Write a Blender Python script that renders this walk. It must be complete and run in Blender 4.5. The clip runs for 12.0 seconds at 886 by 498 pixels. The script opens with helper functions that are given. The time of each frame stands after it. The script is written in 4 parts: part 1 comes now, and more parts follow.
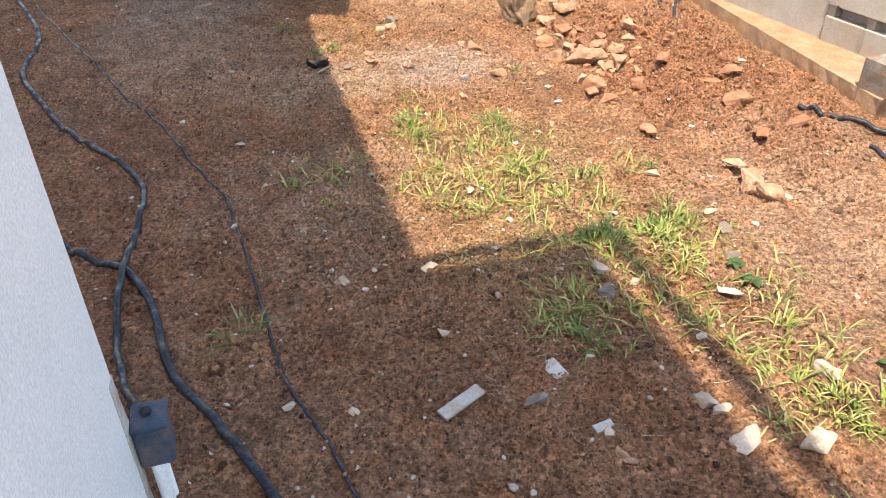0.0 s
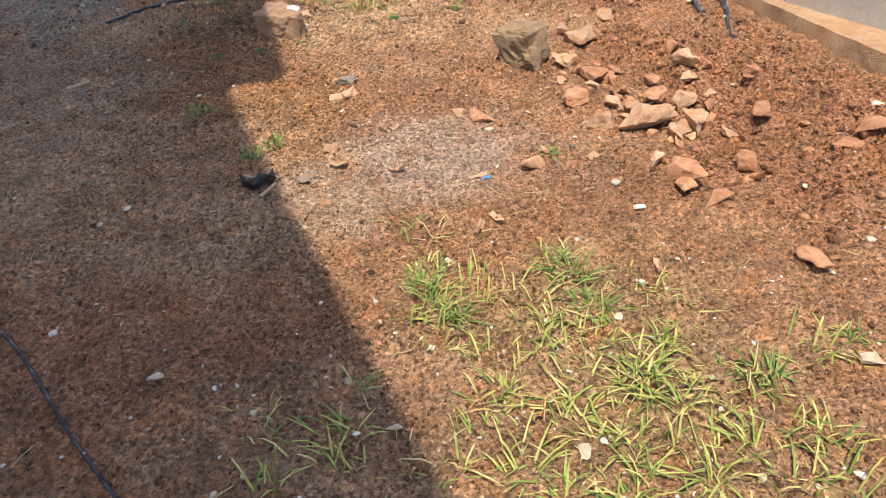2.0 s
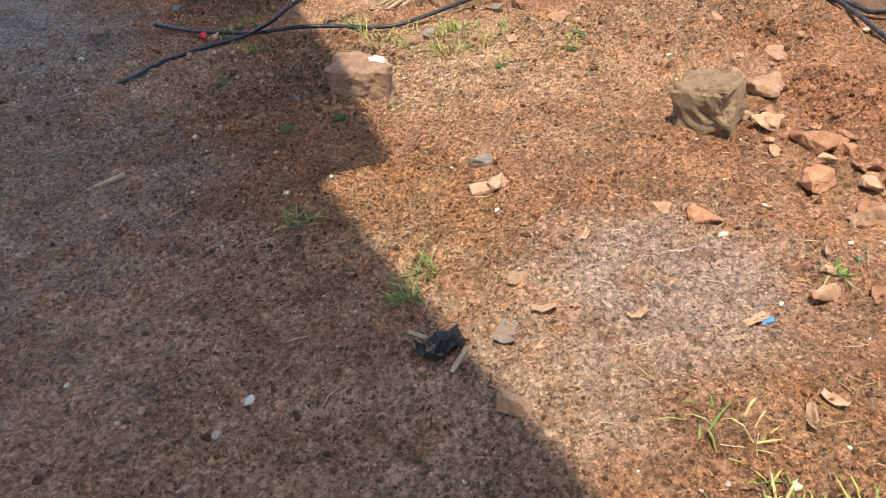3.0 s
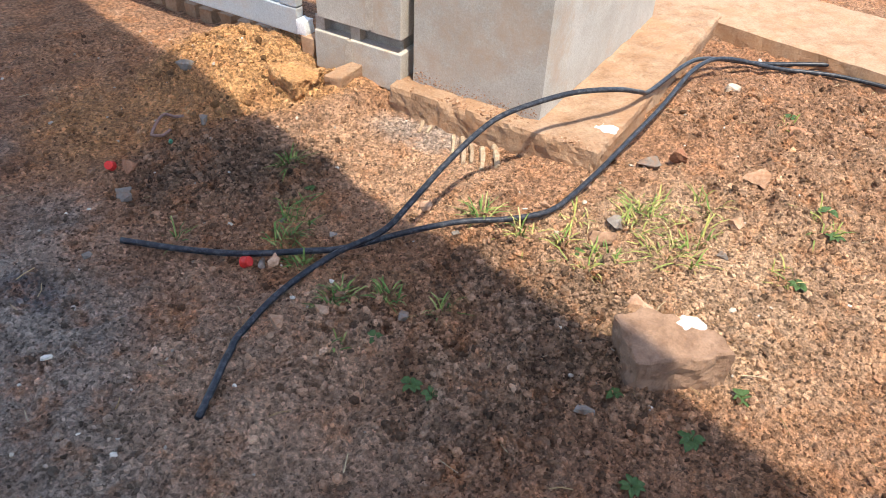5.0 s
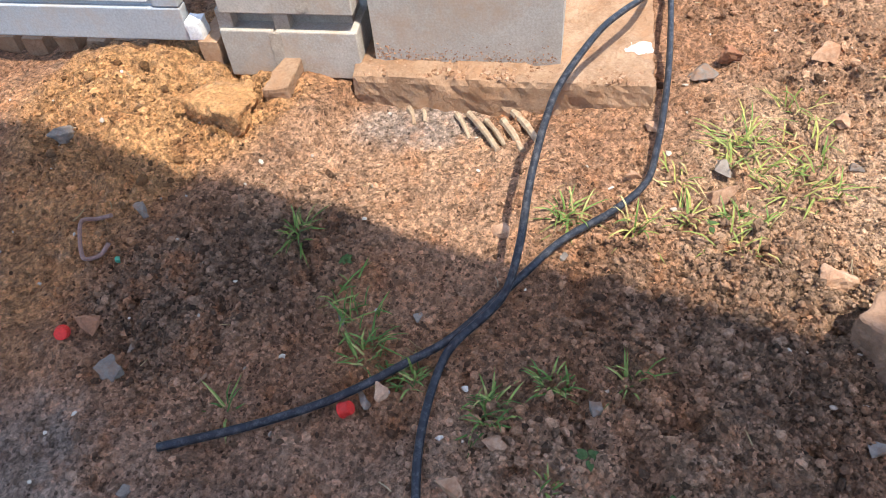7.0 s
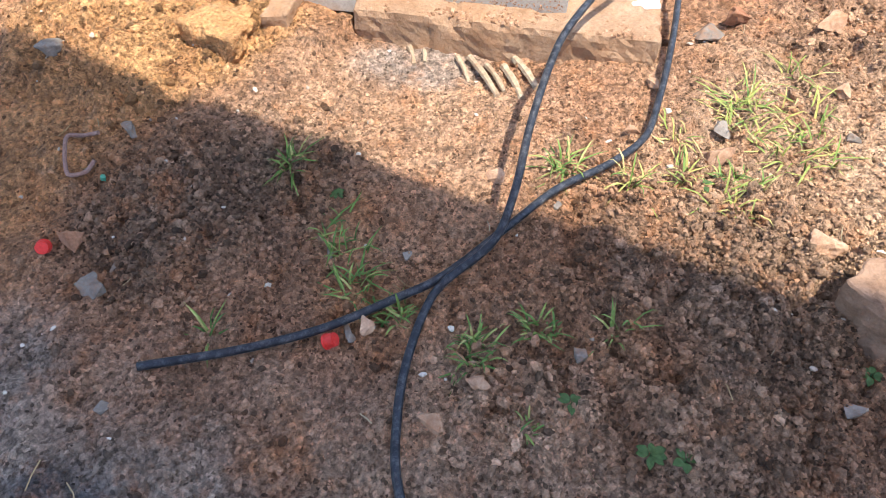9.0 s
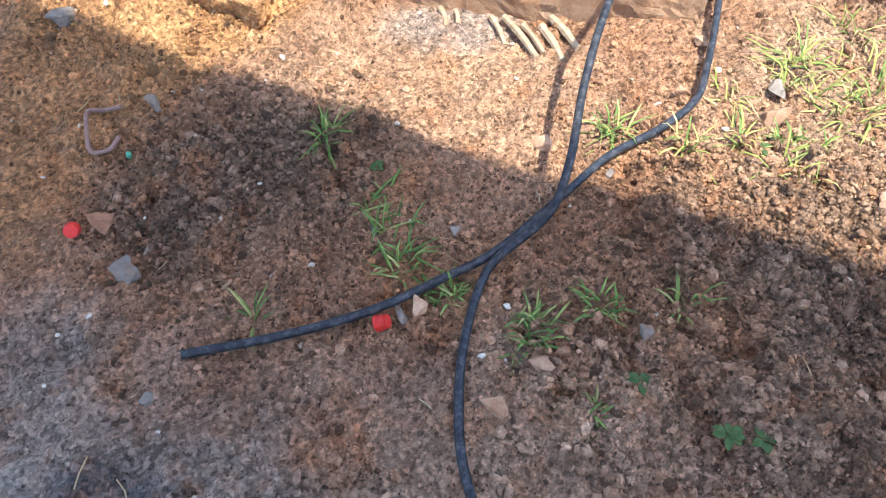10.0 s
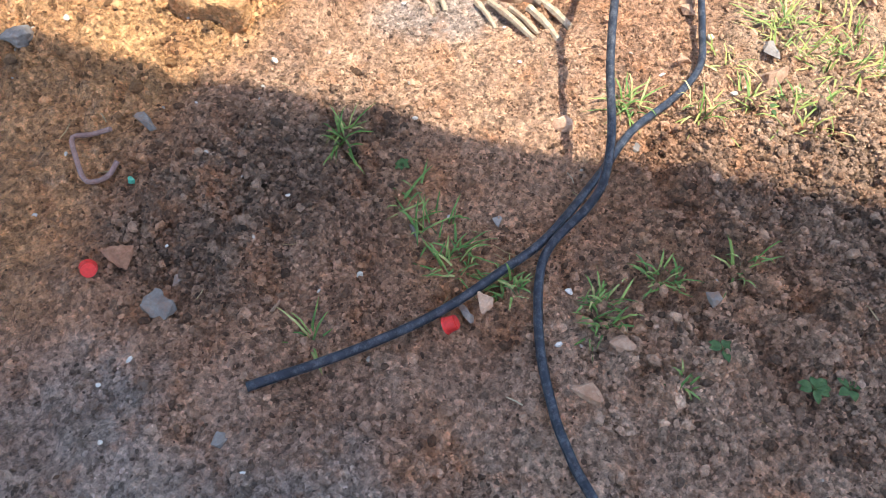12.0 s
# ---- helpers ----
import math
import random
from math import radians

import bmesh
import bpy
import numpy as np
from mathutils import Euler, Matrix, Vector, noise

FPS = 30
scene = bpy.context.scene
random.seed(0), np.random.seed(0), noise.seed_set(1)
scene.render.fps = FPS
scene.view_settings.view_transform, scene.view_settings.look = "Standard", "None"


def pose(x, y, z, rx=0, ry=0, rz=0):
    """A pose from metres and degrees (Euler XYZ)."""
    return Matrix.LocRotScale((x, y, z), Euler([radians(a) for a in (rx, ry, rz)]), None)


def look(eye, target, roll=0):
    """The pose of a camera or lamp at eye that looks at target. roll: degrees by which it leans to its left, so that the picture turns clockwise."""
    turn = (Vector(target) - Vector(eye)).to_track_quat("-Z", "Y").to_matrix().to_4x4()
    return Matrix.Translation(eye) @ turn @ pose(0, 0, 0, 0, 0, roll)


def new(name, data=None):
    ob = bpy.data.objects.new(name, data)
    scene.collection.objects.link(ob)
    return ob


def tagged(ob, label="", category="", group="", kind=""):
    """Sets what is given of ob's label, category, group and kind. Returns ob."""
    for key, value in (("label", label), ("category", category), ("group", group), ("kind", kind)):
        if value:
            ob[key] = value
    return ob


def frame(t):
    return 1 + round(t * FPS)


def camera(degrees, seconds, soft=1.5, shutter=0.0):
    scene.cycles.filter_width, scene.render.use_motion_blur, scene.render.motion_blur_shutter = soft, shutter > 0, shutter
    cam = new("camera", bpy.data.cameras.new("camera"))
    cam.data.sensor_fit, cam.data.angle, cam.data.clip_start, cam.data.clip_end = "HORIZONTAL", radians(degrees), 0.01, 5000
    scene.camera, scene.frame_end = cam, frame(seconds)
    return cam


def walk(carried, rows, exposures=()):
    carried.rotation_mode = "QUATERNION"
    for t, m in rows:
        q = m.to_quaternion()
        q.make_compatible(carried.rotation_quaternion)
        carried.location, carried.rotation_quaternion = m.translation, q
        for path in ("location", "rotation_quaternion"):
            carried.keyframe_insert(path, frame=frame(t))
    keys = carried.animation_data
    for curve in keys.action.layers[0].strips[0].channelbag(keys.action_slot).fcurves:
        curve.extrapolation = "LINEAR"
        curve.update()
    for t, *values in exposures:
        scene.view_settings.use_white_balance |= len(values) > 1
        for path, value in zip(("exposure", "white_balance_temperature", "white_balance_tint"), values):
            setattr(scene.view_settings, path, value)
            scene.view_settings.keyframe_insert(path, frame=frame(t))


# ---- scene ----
cam = camera(60.3, 12.0, soft=0.55)

PATH = [
    (0, (3.047, -2.341, 1.628), (2.56, -0.749, 0.52), -1.1),
    (0.5, (3.019, -2.298, 1.61), (2.646, -0.639, 0.557), -0.2),
    (1, (2.939, -1.887, 1.593), (2.588, -0.244, 0.509), -1.3),
    (1.5, (2.675, -1.346, 1.562), (2.366, 0.264, 0.416), -2.2),
    (2, (2.273, -0.78, 1.507), (1.947, 0.813, 0.342), -5.6),
    (2.5, (1.862, -0.265, 1.552), (1.474, 1.319, 0.394), -4.8),
    (3, (1.289, 0.171, 1.45), (1.09, 1.773, 0.27), -6.4),
    (3.5, (0.812, 0.658, 1.399), (0.7, 2.284, 0.241), -3.9),
    (3.6, (0.688, 0.759, 1.395), (0.569, 2.407, 0.268), -0.9),
    (3.7, (0.569, 0.831, 1.384), (0.466, 2.502, 0.29), 1.3),
    (5.3, (-0.652, 2.527, 1.668), (0.086, 3.81, 0.322), 0.7),
    (5.5, (-0.611, 2.737, 1.601), (0.174, 3.932, 0.202), -0.9),
    (5.6, (-0.617, 2.864, 1.608), (0.124, 4.067, 0.193), -3.9),
    (6, (-0.606, 3.123, 1.608), (0.212, 4.175, 0.116), -1.9),
    (6.5, (-0.801, 3.345, 1.595), (0.082, 4.323, 0.091), -3.4),
    (7, (-0.812, 3.332, 1.622), (0.028, 4.345, 0.115), -6.1),
    (7.2, (-0.804, 3.344, 1.644), (0.054, 4.371, 0.157), -6.8),
    (8.8, (-0.867, 3.349, 1.589), (-0.038, 4.27, 0.019), -0.7),
    (9, (-0.86, 3.338, 1.576), (-0.036, 4.254, 0.001), -0.4),
    (9.5, (-0.836, 3.348, 1.573), (-0.035, 4.234, -0.031), -0.5),
    (10, (-0.906, 3.489, 1.517), (-0.126, 4.342, -0.115), -1.4),
    (10.5, (-1.063, 3.757, 1.519), (-0.13, 4.447, -0.11), 3.0),
    (11, (-1.058, 3.732, 1.536), (-0.123, 4.38, -0.108), -0.9),
    (11.5, (-1.06, 3.695, 1.531), (-0.033, 4.332, -0.063), -1.4),
    (12, (-1.118, 3.789, 1.472), (-0.171, 4.427, -0.17), 3.0),
]
EXPOSE = [(0.0, 1.83, 7400, 9), (1.0, 1.42, 7200, 8), (3.5, 1.48, 7100, 8), (5.5, 1.73, 6600, 9), (6.5, 1.68, 6500, 10), (9.0, 1.95, 6400, 9), (10.5, 2.3, 6150, 7), (12.0, 2.14, 6200, 7)]
walk(cam, [(t, look(eye, target, roll)) for t, eye, target, roll in PATH], EXPOSE)

# ---- light ----
SUN_AZ, SUN_EL = radians(275), radians(69)
to_sun = Vector((math.cos(SUN_AZ) * math.cos(SUN_EL), math.sin(SUN_AZ) * math.cos(SUN_EL), math.sin(SUN_EL)))
world = bpy.data.worlds.new("world")
scene.world = world
world.use_nodes = True
sky = world.node_tree.nodes.new("ShaderNodeTexSky")
sky.sky_type, sky.sun_disc = "NISHITA", False
sky.sun_elevation, sky.sun_rotation = SUN_EL, radians(175)
world.node_tree.links.new(sky.outputs[0], world.node_tree.nodes["Background"].inputs[0])
world.node_tree.nodes["Background"].inputs[1].default_value = 0.15
sun = new("sun", bpy.data.lights.new("sun", "SUN"))
sun.data.energy, sun.data.angle, sun.data.color = 2.45, radians(0.55), (1.0, 0.93, 0.8)
sun.matrix_world = look(to_sun * 30, (0, 0, 0))


# ---- materials ----
def mat(name, rough=0.9, metal=0.0):
    m = bpy.data.materials.new(name)
    m.use_nodes = True
    b = m.node_tree.nodes["Principled BSDF"]
    b.inputs["Roughness"].default_value, b.inputs["Metallic"].default_value = rough, metal
    b.inputs["Specular IOR Level"].default_value = 0.25
    return m, m.node_tree, b


def node(t, kind, **sets):
    n = t.nodes.new(kind)
    for k, v in sets.items():
        n.inputs[k.replace("_", " ")].default_value = v
    return n


def ramp(t, source, stops):
    r = t.nodes.new("ShaderNodeValToRGB")
    e = r.color_ramp.elements
    while len(e) < len(stops):
        e.new(0.5)
    for el, (p, c) in zip(e, stops):
        el.position, el.color = p, (*c, 1)
    t.links.new(source, r.inputs[0])
    return r.outputs[0]


def mix(t, a, b, fac, how="MIX"):
    m = t.nodes.new("ShaderNodeMix")
    m.data_type, m.blend_type = "RGBA", how
    for i, v in ((0, fac), (6, a), (7, b)):
        if isinstance(v, (int, float)):
            m.inputs[i].default_value = v
        elif isinstance(v, tuple):
            m.inputs[i].default_value = (*v, 1)
        else:
            t.links.new(v, m.inputs[i])
    return m.outputs[2]


def noisy(t, scale, detail=6, rough=0.6, coords=None):
    n = node(t, "ShaderNodeTexNoise", Scale=scale, Detail=detail, Roughness=rough)
    if coords is not None:
        t.links.new(coords, n.inputs["Vector"])
    return n.outputs["Fac"]


def bump(t, b, height, strength, distance, before=None):
    n = node(t, "ShaderNodeBump", Strength=strength, Distance=distance)
    t.links.new(height, n.inputs["Height"])
    if before is not None:
        t.links.new(before, n.inputs["Normal"])
    t.links.new(n.outputs[0], b.inputs["Normal"])
    return n.outputs[0]


def coords(t):
    g = t.nodes.new("ShaderNodeNewGeometry")
    return g.outputs["Position"]


def make_soil(name="soil", loose=False):
    """Bare soil by its local colour, with crevice shade painted in; loose bits differ from one to the next."""
    m, t, b = mat(name, 0.95)
    p = coords(t)
    a = t.nodes.new("ShaderNodeAttribute")
    a.attribute_name = "soil"
    warm = ramp(t, noisy(t, 7, 6, 0.7, p), [(0.5, (0, 0, 0)), (0.72, (0.75, 0.75, 0.75))])
    c = mix(t, a.outputs["Color"], (0.42, 0.185, 0.08), warm)
    ashen = ramp(t, noisy(t, 11, 7, 0.7, p), [(0.28, (0.6, 0.6, 0.6)), (0.46, (0, 0, 0))])
    c = mix(t, c, (0.29, 0.22, 0.165), ashen)
    # the dark end of this noise paints in shade of crevices between clods
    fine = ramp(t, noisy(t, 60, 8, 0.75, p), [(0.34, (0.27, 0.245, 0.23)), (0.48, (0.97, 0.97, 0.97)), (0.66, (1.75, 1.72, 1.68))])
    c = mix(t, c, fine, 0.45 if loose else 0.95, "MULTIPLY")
    broad = ramp(t, noisy(t, 5, 5, 0.65, p), [(0.32, (0.72, 0.67, 0.64)), (0.68, (1.32, 1.3, 1.28))])
    c = mix(t, c, broad, 0.85, "MULTIPLY")
    cells = node(t, "ShaderNodeTexVoronoi", Scale=75.0, Randomness=1.0)
    small = node(t, "ShaderNodeTexVoronoi", Scale=190.0, Randomness=1.0)
    for cell in (cells, small):
        t.links.new(p, cell.inputs["Vector"])
    crumb = ramp(t, cells.outputs["Distance"], [(0.15, (1, 1, 1)), (0.75, (0, 0, 0))])
    grit = ramp(t, small.outputs["Distance"], [(0.15, (1, 1, 1)), (0.75, (0, 0, 0))])
    tone = ramp(t, cells.outputs["Color"], [(0.1, (0.58, 0.56, 0.54)), (0.5, (1.0, 1.0, 1.0)), (0.9, (1.45, 1.42, 1.4))])
    if loose:
        g = t.nodes.new("ShaderNodeNewGeometry")
        # wide random tones, painting in the shade contrast between crumbs as well
        each = ramp(t, g.outputs["Random Per Island"], [(0.0, (0.28, 0.265, 0.25)), (0.3, (0.82, 0.8, 0.78)), (0.7, (1.34, 1.31, 1.28)), (0.94, (1.62, 1.6, 1.57)), (1.0, (1.8, 1.82, 1.84))])
        c = mix(t, c, each, 1.0, "MULTIPLY")
    t.links.new(mix(t, c, tone, 0.25 if loose else 0.8, "MULTIPLY"), b.inputs["Base Color"])
    n = bump(t, b, noisy(t, 34, 10, 0.75, p), 0.8, 0.012 if loose else 0.028)
    n = bump(t, b, crumb, 0.9, 0.016, n)
    n = bump(t, b, grit, 0.8, 0.007, n)
    bump(t, b, noisy(t, 170, 6, 0.75, p), 0.9, 0.008, n)
    return m


def make_islands(name, stops, rough=0.92, grain=90, grit=0.004):
    """Loose bits whose colour changes from piece to piece."""
    m, t, b = mat(name, rough)
    g = t.nodes.new("ShaderNodeNewGeometry")
    c = ramp(t, g.outputs["Random Per Island"], stops)
    d = ramp(t, noisy(t, grain, 5, 0.65, coords(t)), [(0.3, (0.65, 0.63, 0.6)), (0.7, (1.25, 1.22, 1.2))])
    t.links.new(mix(t, c, d, 0.8, "MULTIPLY"), b.inputs["Base Color"])
    bump(t, b, noisy(t, grain * 2, 6, 0.7, coords(t)), 0.6, grit)
    return m


def make_plain(name, dark, light, scale=14, rough=0.85, metal=0.0, strength=0.5, distance=0.004, dirt=None, dirt_scale=3.0, spread=0.1, grain=140):
    """A surface that wanders between two tones, with grain, relief and patches of dirt."""
    m, t, b = mat(name, rough, metal)
    p = coords(t)
    o = t.nodes.new("ShaderNodeObjectInfo")
    c = ramp(t, noisy(t, scale, 8, 0.68, p), [(0.3, dark), (0.7, light)])
    g = ramp(t, noisy(t, grain, 4, 0.6, p), [(0.3, (0.75, 0.74, 0.73)), (0.7, (1.18, 1.17, 1.16))])
    c = mix(t, c, g, 0.7, "MULTIPLY")
    v = ramp(t, o.outputs["Random"], [(0.0, (1 - spread,) * 3), (1.0, (1 + spread,) * 3)])
    c = mix(t, c, v, 1.0, "MULTIPLY")
    if dirt:
        f = ramp(t, noisy(t, dirt_scale, 9, 0.75, p), [(0.48, (0, 0, 0)), (0.68, (0.85, 0.85, 0.85))])
        c = mix(t, c, dirt, f)
    t.links.new(c, b.inputs["Base Color"])
    n = bump(t, b, noisy(t, scale * 3, 8, 0.7, p), strength, distance)
    bump(t, b, noisy(t, grain, 5, 0.7, p), strength, distance * 0.4, n)
    return m


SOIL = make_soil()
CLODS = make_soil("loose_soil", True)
CHIPS = make_islands("chips", [(0.0, (0.36, 0.3, 0.25)), (0.5, (0.5, 0.44, 0.36)), (1.0, (0.62, 0.58, 0.52))])
STRAW = make_islands("straw", [(0.0, (0.26, 0.17, 0.08)), (0.5, (0.42, 0.31, 0.16)), (1.0, (0.52, 0.44, 0.3))], 0.8)
GRASS = make_islands("grass_blades", [(0.0, (0.06, 0.12, 0.025)), (0.5, (0.12, 0.2, 0.045)), (0.8, (0.22, 0.28, 0.075)), (1.0, (0.38, 0.34, 0.14))], 0.55)
DRY = make_islands("dry_blades", [(0.0, (0.1, 0.17, 0.035)), (0.4, (0.24, 0.28, 0.07)), (0.75, (0.38, 0.36, 0.11)), (1.0, (0.52, 0.42, 0.2))], 0.6)
LEAF = make_islands("weed_leaves", [(0.0, (0.035, 0.075, 0.02)), (1.0, (0.09, 0.14, 0.045))], 0.6)
TAN_STONE = make_plain("tan_stone", (0.3, 0.165, 0.1), (0.5, 0.335, 0.225), 26, 0.9, strength=0.7, distance=0.006, dirt=(0.3, 0.14, 0.07), dirt_scale=12, spread=0.2)
PALE_STONE = make_plain("pale_stone", (0.36, 0.28, 0.21), (0.54, 0.46, 0.37), 22, 0.88, strength=0.5, distance=0.004, dirt=(0.34, 0.19, 0.11), dirt_scale=14, spread=0.15)
GREY_STONE = make_plain("grey_stone", (0.13, 0.11, 0.095), (0.25, 0.22, 0.19), 25, 0.9, strength=0.5, distance=0.004, dirt=(0.24, 0.12, 0.065), dirt_scale=15, spread=0.2)
RED_STONE = make_plain("red_stone", (0.26, 0.115, 0.062), (0.45, 0.245, 0.15), 26, 0.92, strength=0.7, distance=0.006, dirt=(0.24, 0.095, 0.05), dirt_scale=10, spread=0.2)
PLASTER = make_plain("plaster", (0.38, 0.345, 0.3), (0.5, 0.465, 0.42), 4, 0.85, strength=0.4, distance=0.003, dirt=(0.39, 0.27, 0.18), dirt_scale=2.2)
BLOCK = make_plain("block", (0.37, 0.335, 0.29), (0.46, 0.42, 0.37), 9, 0.92, strength=0.7, distance=0.004, dirt=(0.4, 0.29, 0.2), dirt_scale=5)
FOOTING = make_plain("footing", (0.27, 0.155, 0.09), (0.46, 0.315, 0.21), 9, 0.94, strength=1.0, distance=0.014, dirt=(0.38, 0.205, 0.11), dirt_scale=4, grain=90)
MORTAR = make_plain("mortar", (0.33, 0.28, 0.23), (0.44, 0.39, 0.33), 30, 0.95, strength=0.9, distance=0.008)
WHITE = make_plain("white_paint", (0.76, 0.77, 0.78), (0.82, 0.83, 0.83), 3, 0.55, strength=0.15, distance=0.002)
BLUE = make_plain("blue_paint", (0.025, 0.045, 0.075), (0.05, 0.085, 0.13), 12, 0.5, strength=0.3, distance=0.002, dirt=(0.2, 0.12, 0.08), dirt_scale=8)
STEEL = make_plain("grey_steel", (0.36, 0.4, 0.44), (0.46, 0.5, 0.54), 2.5, 0.42, 0.15, strength=0.12, distance=0.002, dirt=(0.4, 0.33, 0.27), dirt_scale=2.5)
# the grey dirt is dust, with the rubber's streaky sheen painted in
RUBBER = make_plain("cable_rubber", (0.01, 0.012, 0.017), (0.028, 0.033, 0.045), 30, 0.36, strength=0.3, distance=0.001, dirt=(0.1, 0.098, 0.105), dirt_scale=50)
RUST = make_plain("rusty_iron", (0.2, 0.12, 0.1), (0.34, 0.22, 0.19), 40, 0.85, 0.3)
PALE_WOOD = make_plain("pale_split_wood", (0.28, 0.2, 0.13), (0.48, 0.39, 0.28), 50, 0.9, strength=0.8, distance=0.004, dirt=(0.33, 0.19, 0.115), dirt_scale=32)
WOOD = make_plain("weathered_wood", (0.28, 0.2, 0.135), (0.46, 0.35, 0.24), 60, 0.85, strength=0.8, distance=0.004)
CERAMIC = make_plain("grey_offcut", (0.4, 0.38, 0.35), (0.5, 0.48, 0.44), 20, 0.6, dirt=(0.3, 0.18, 0.1), dirt_scale=14)
RED_PLASTIC = make_plain("red_plastic", (0.55, 0.03, 0.025), (0.66, 0.05, 0.04), 20, 0.4)
GREEN_PLASTIC = make_plain("green_plastic", (0.06, 0.28, 0.18), (0.12, 0.38, 0.26), 20, 0.4)
BLUE_PLASTIC = make_plain("blue_plastic", (0.05, 0.2, 0.55), (0.1, 0.3, 0.65), 20, 0.4)
BLACK_PLASTIC = make_plain("black_plastic", (0.015, 0.015, 0.018), (0.04, 0.04, 0.045), 20, 0.35)
SACKCLOTH = make_plain("sackcloth", (0.27, 0.165, 0.09), (0.44, 0.29, 0.17), 16, 0.95, strength=0.9, distance=0.006)
# near white so the unseen roof's underside bounces light down
BOARD = make_plain("roof_sheet", (0.72, 0.71, 0.69), (0.8, 0.79, 0.77), 3, 0.6)
DEAD_LEAF = make_plain("dead_leaf", (0.32, 0.19, 0.12), (0.45, 0.29, 0.2), 30, 0.8, spread=0.2)


# ---- the lie of the land ----
def lattice(ix, iy, seed):
    h = (ix * 374761393 + iy * 668265263 + seed * 974634541) & 0xFFFFFFFF
    h = ((h ^ (h >> 13)) * 1274126177) & 0xFFFFFFFF
    return ((h ^ (h >> 16)) & 0xFFFF) / 65535.0


def value_noise(x, y, scale, seed):
    x, y = np.asarray(x, float) * scale + 500, np.asarray(y, float) * scale + 500
    ix, iy = np.floor(x).astype(np.int64), np.floor(y).astype(np.int64)
    fx, fy = x - ix, y - iy
    fx, fy = fx * fx * (3 - 2 * fx), fy * fy * (3 - 2 * fy)
    a, b = lattice(ix, iy, seed), lattice(ix + 1, iy, seed)
    c, d = lattice(ix, iy + 1, seed), lattice(ix + 1, iy + 1, seed)
    return (a + (b - a) * fx) * (1 - fy) + (c + (d - c) * fx) * fy - 0.5


def fbm(x, y, scale, seed, octaves=4):
    return sum(value_noise(x, y, scale * 2 ** k, seed + k) / 2 ** k for k in range(octaves))


def blob(x, y, cx, cy, rx, ry=None, turn=0.0, soft=1.0, seed=7):
    """1 inside an uneven oval patch, falling to 0 round it."""
    ry = ry or rx
    c, s = math.cos(radians(turn)), math.sin(radians(turn))
    dx, dy = np.asarray(x, float) - cx, np.asarray(y, float) - cy
    d = np.hypot((c * dx + s * dy) / rx, (-s * dx + c * dy) / ry) + 0.7 * fbm(x, y, 3.2, seed)
    w = np.clip((1 + 0.5 * soft - d) / soft, 0, 1)
    return w * w * (3 - 2 * w)


def lumpy(x, y):
    """How cloddy the ground is."""
    return np.clip(0.32 + blob(x, y, 0.33, 3.72, 0.46, 0.44, seed=11) + blob(x, y, -0.4, 4.85, 0.4, 0.3, seed=12)
                   + blob(x, y, -0.1, 5.65, 0.45, 0.35, seed=13) + blob(x, y, 3.25, 2.35, 0.45, 1.3, 28, seed=14)
                   + blob(x, y, 2.1, 4.1, 0.7, 0.6, seed=15), 0, 1)


def clod_bed(x, y, scale, seed):
    """Rounded clods, one to a cell, of uneven height."""
    x, y = np.asarray(x, float) * scale + 3000, np.asarray(y, float) * scale + 3000
    ix, iy = np.floor(x).astype(np.int64), np.floor(y).astype(np.int64)
    best = np.zeros(x.shape)
    for dx in (-1, 0, 1):
        for dy in (-1, 0, 1):
            jx, jy = ix + dx, iy + dy
            d2 = (x - jx - lattice(jx, jy, seed)) ** 2 + (y - jy - lattice(jx, jy, seed + 1)) ** 2
            best = np.maximum(best, (0.25 + 0.75 * lattice(jx, jy, seed + 2)) * np.sqrt(np.clip(1 - d2 * 2.2, 0, 1)))
    return best


def land(x, y):
    x, y = np.asarray(x, float), np.asarray(y, float)
    near = np.exp(-((x - 0.8) ** 2 + (y - 2) ** 2) / 60)
    z = 0.03 * fbm(x, y, 0.9, 1) * near + 0.034 * fbm(x, y, 4.5, 21, 3) * near
    z = z + lumpy(x, y) * (0.055 * fbm(x, y, 13, 31, 3) + 0.03 * fbm(x, y, 30, 41, 2)) * near
    z = z + 0.022 * fbm(x, y, 24, 51, 2) * near
    z = z + (0.002 + 0.022 * lumpy(x, y) ** 1.5) * clod_bed(x, y, 19, 81) * near
    z = z + (0.0035 + 0.009 * lumpy(x, y)) * clod_bed(x, y, 37, 91) * near
    across = -0.35 * (x - 0.37) + 0.94 * (y - 5.15) + 0.05 * fbm(x, y, 9, 55, 3)
    z = z + 0.055 * np.clip(across / 0.03 + 0.5, 0, 1) * np.exp(-(((x - 0.2) / 0.24) ** 4 + ((y - 5.22) / 0.26) ** 4))
    z = z + 0.135 * np.exp(-(((x + 0.13) / 0.34) ** 2 + ((y - 5.8) / 0.28) ** 2))
    z = z + 0.04 * np.exp(-(((x + 0.4) / 0.3) ** 2 + ((y - 4.9) / 0.24) ** 2))
    z = z + 0.05 * np.exp(-(((x - 0.35) / 0.32) ** 2 + ((y - 3.62) / 0.26) ** 2))
    z = z + 0.06 * np.exp(-(((x - 3.28 + 0.5 * (y - 2.4)) / 0.3) ** 2 + ((y - 2.4) / 1.1) ** 2))
    z = z - 0.04 * np.exp(-(((x - 0.55) / 0.3) ** 2 + ((y - 4.8) / 0.22) ** 2))
    return z - 0.01


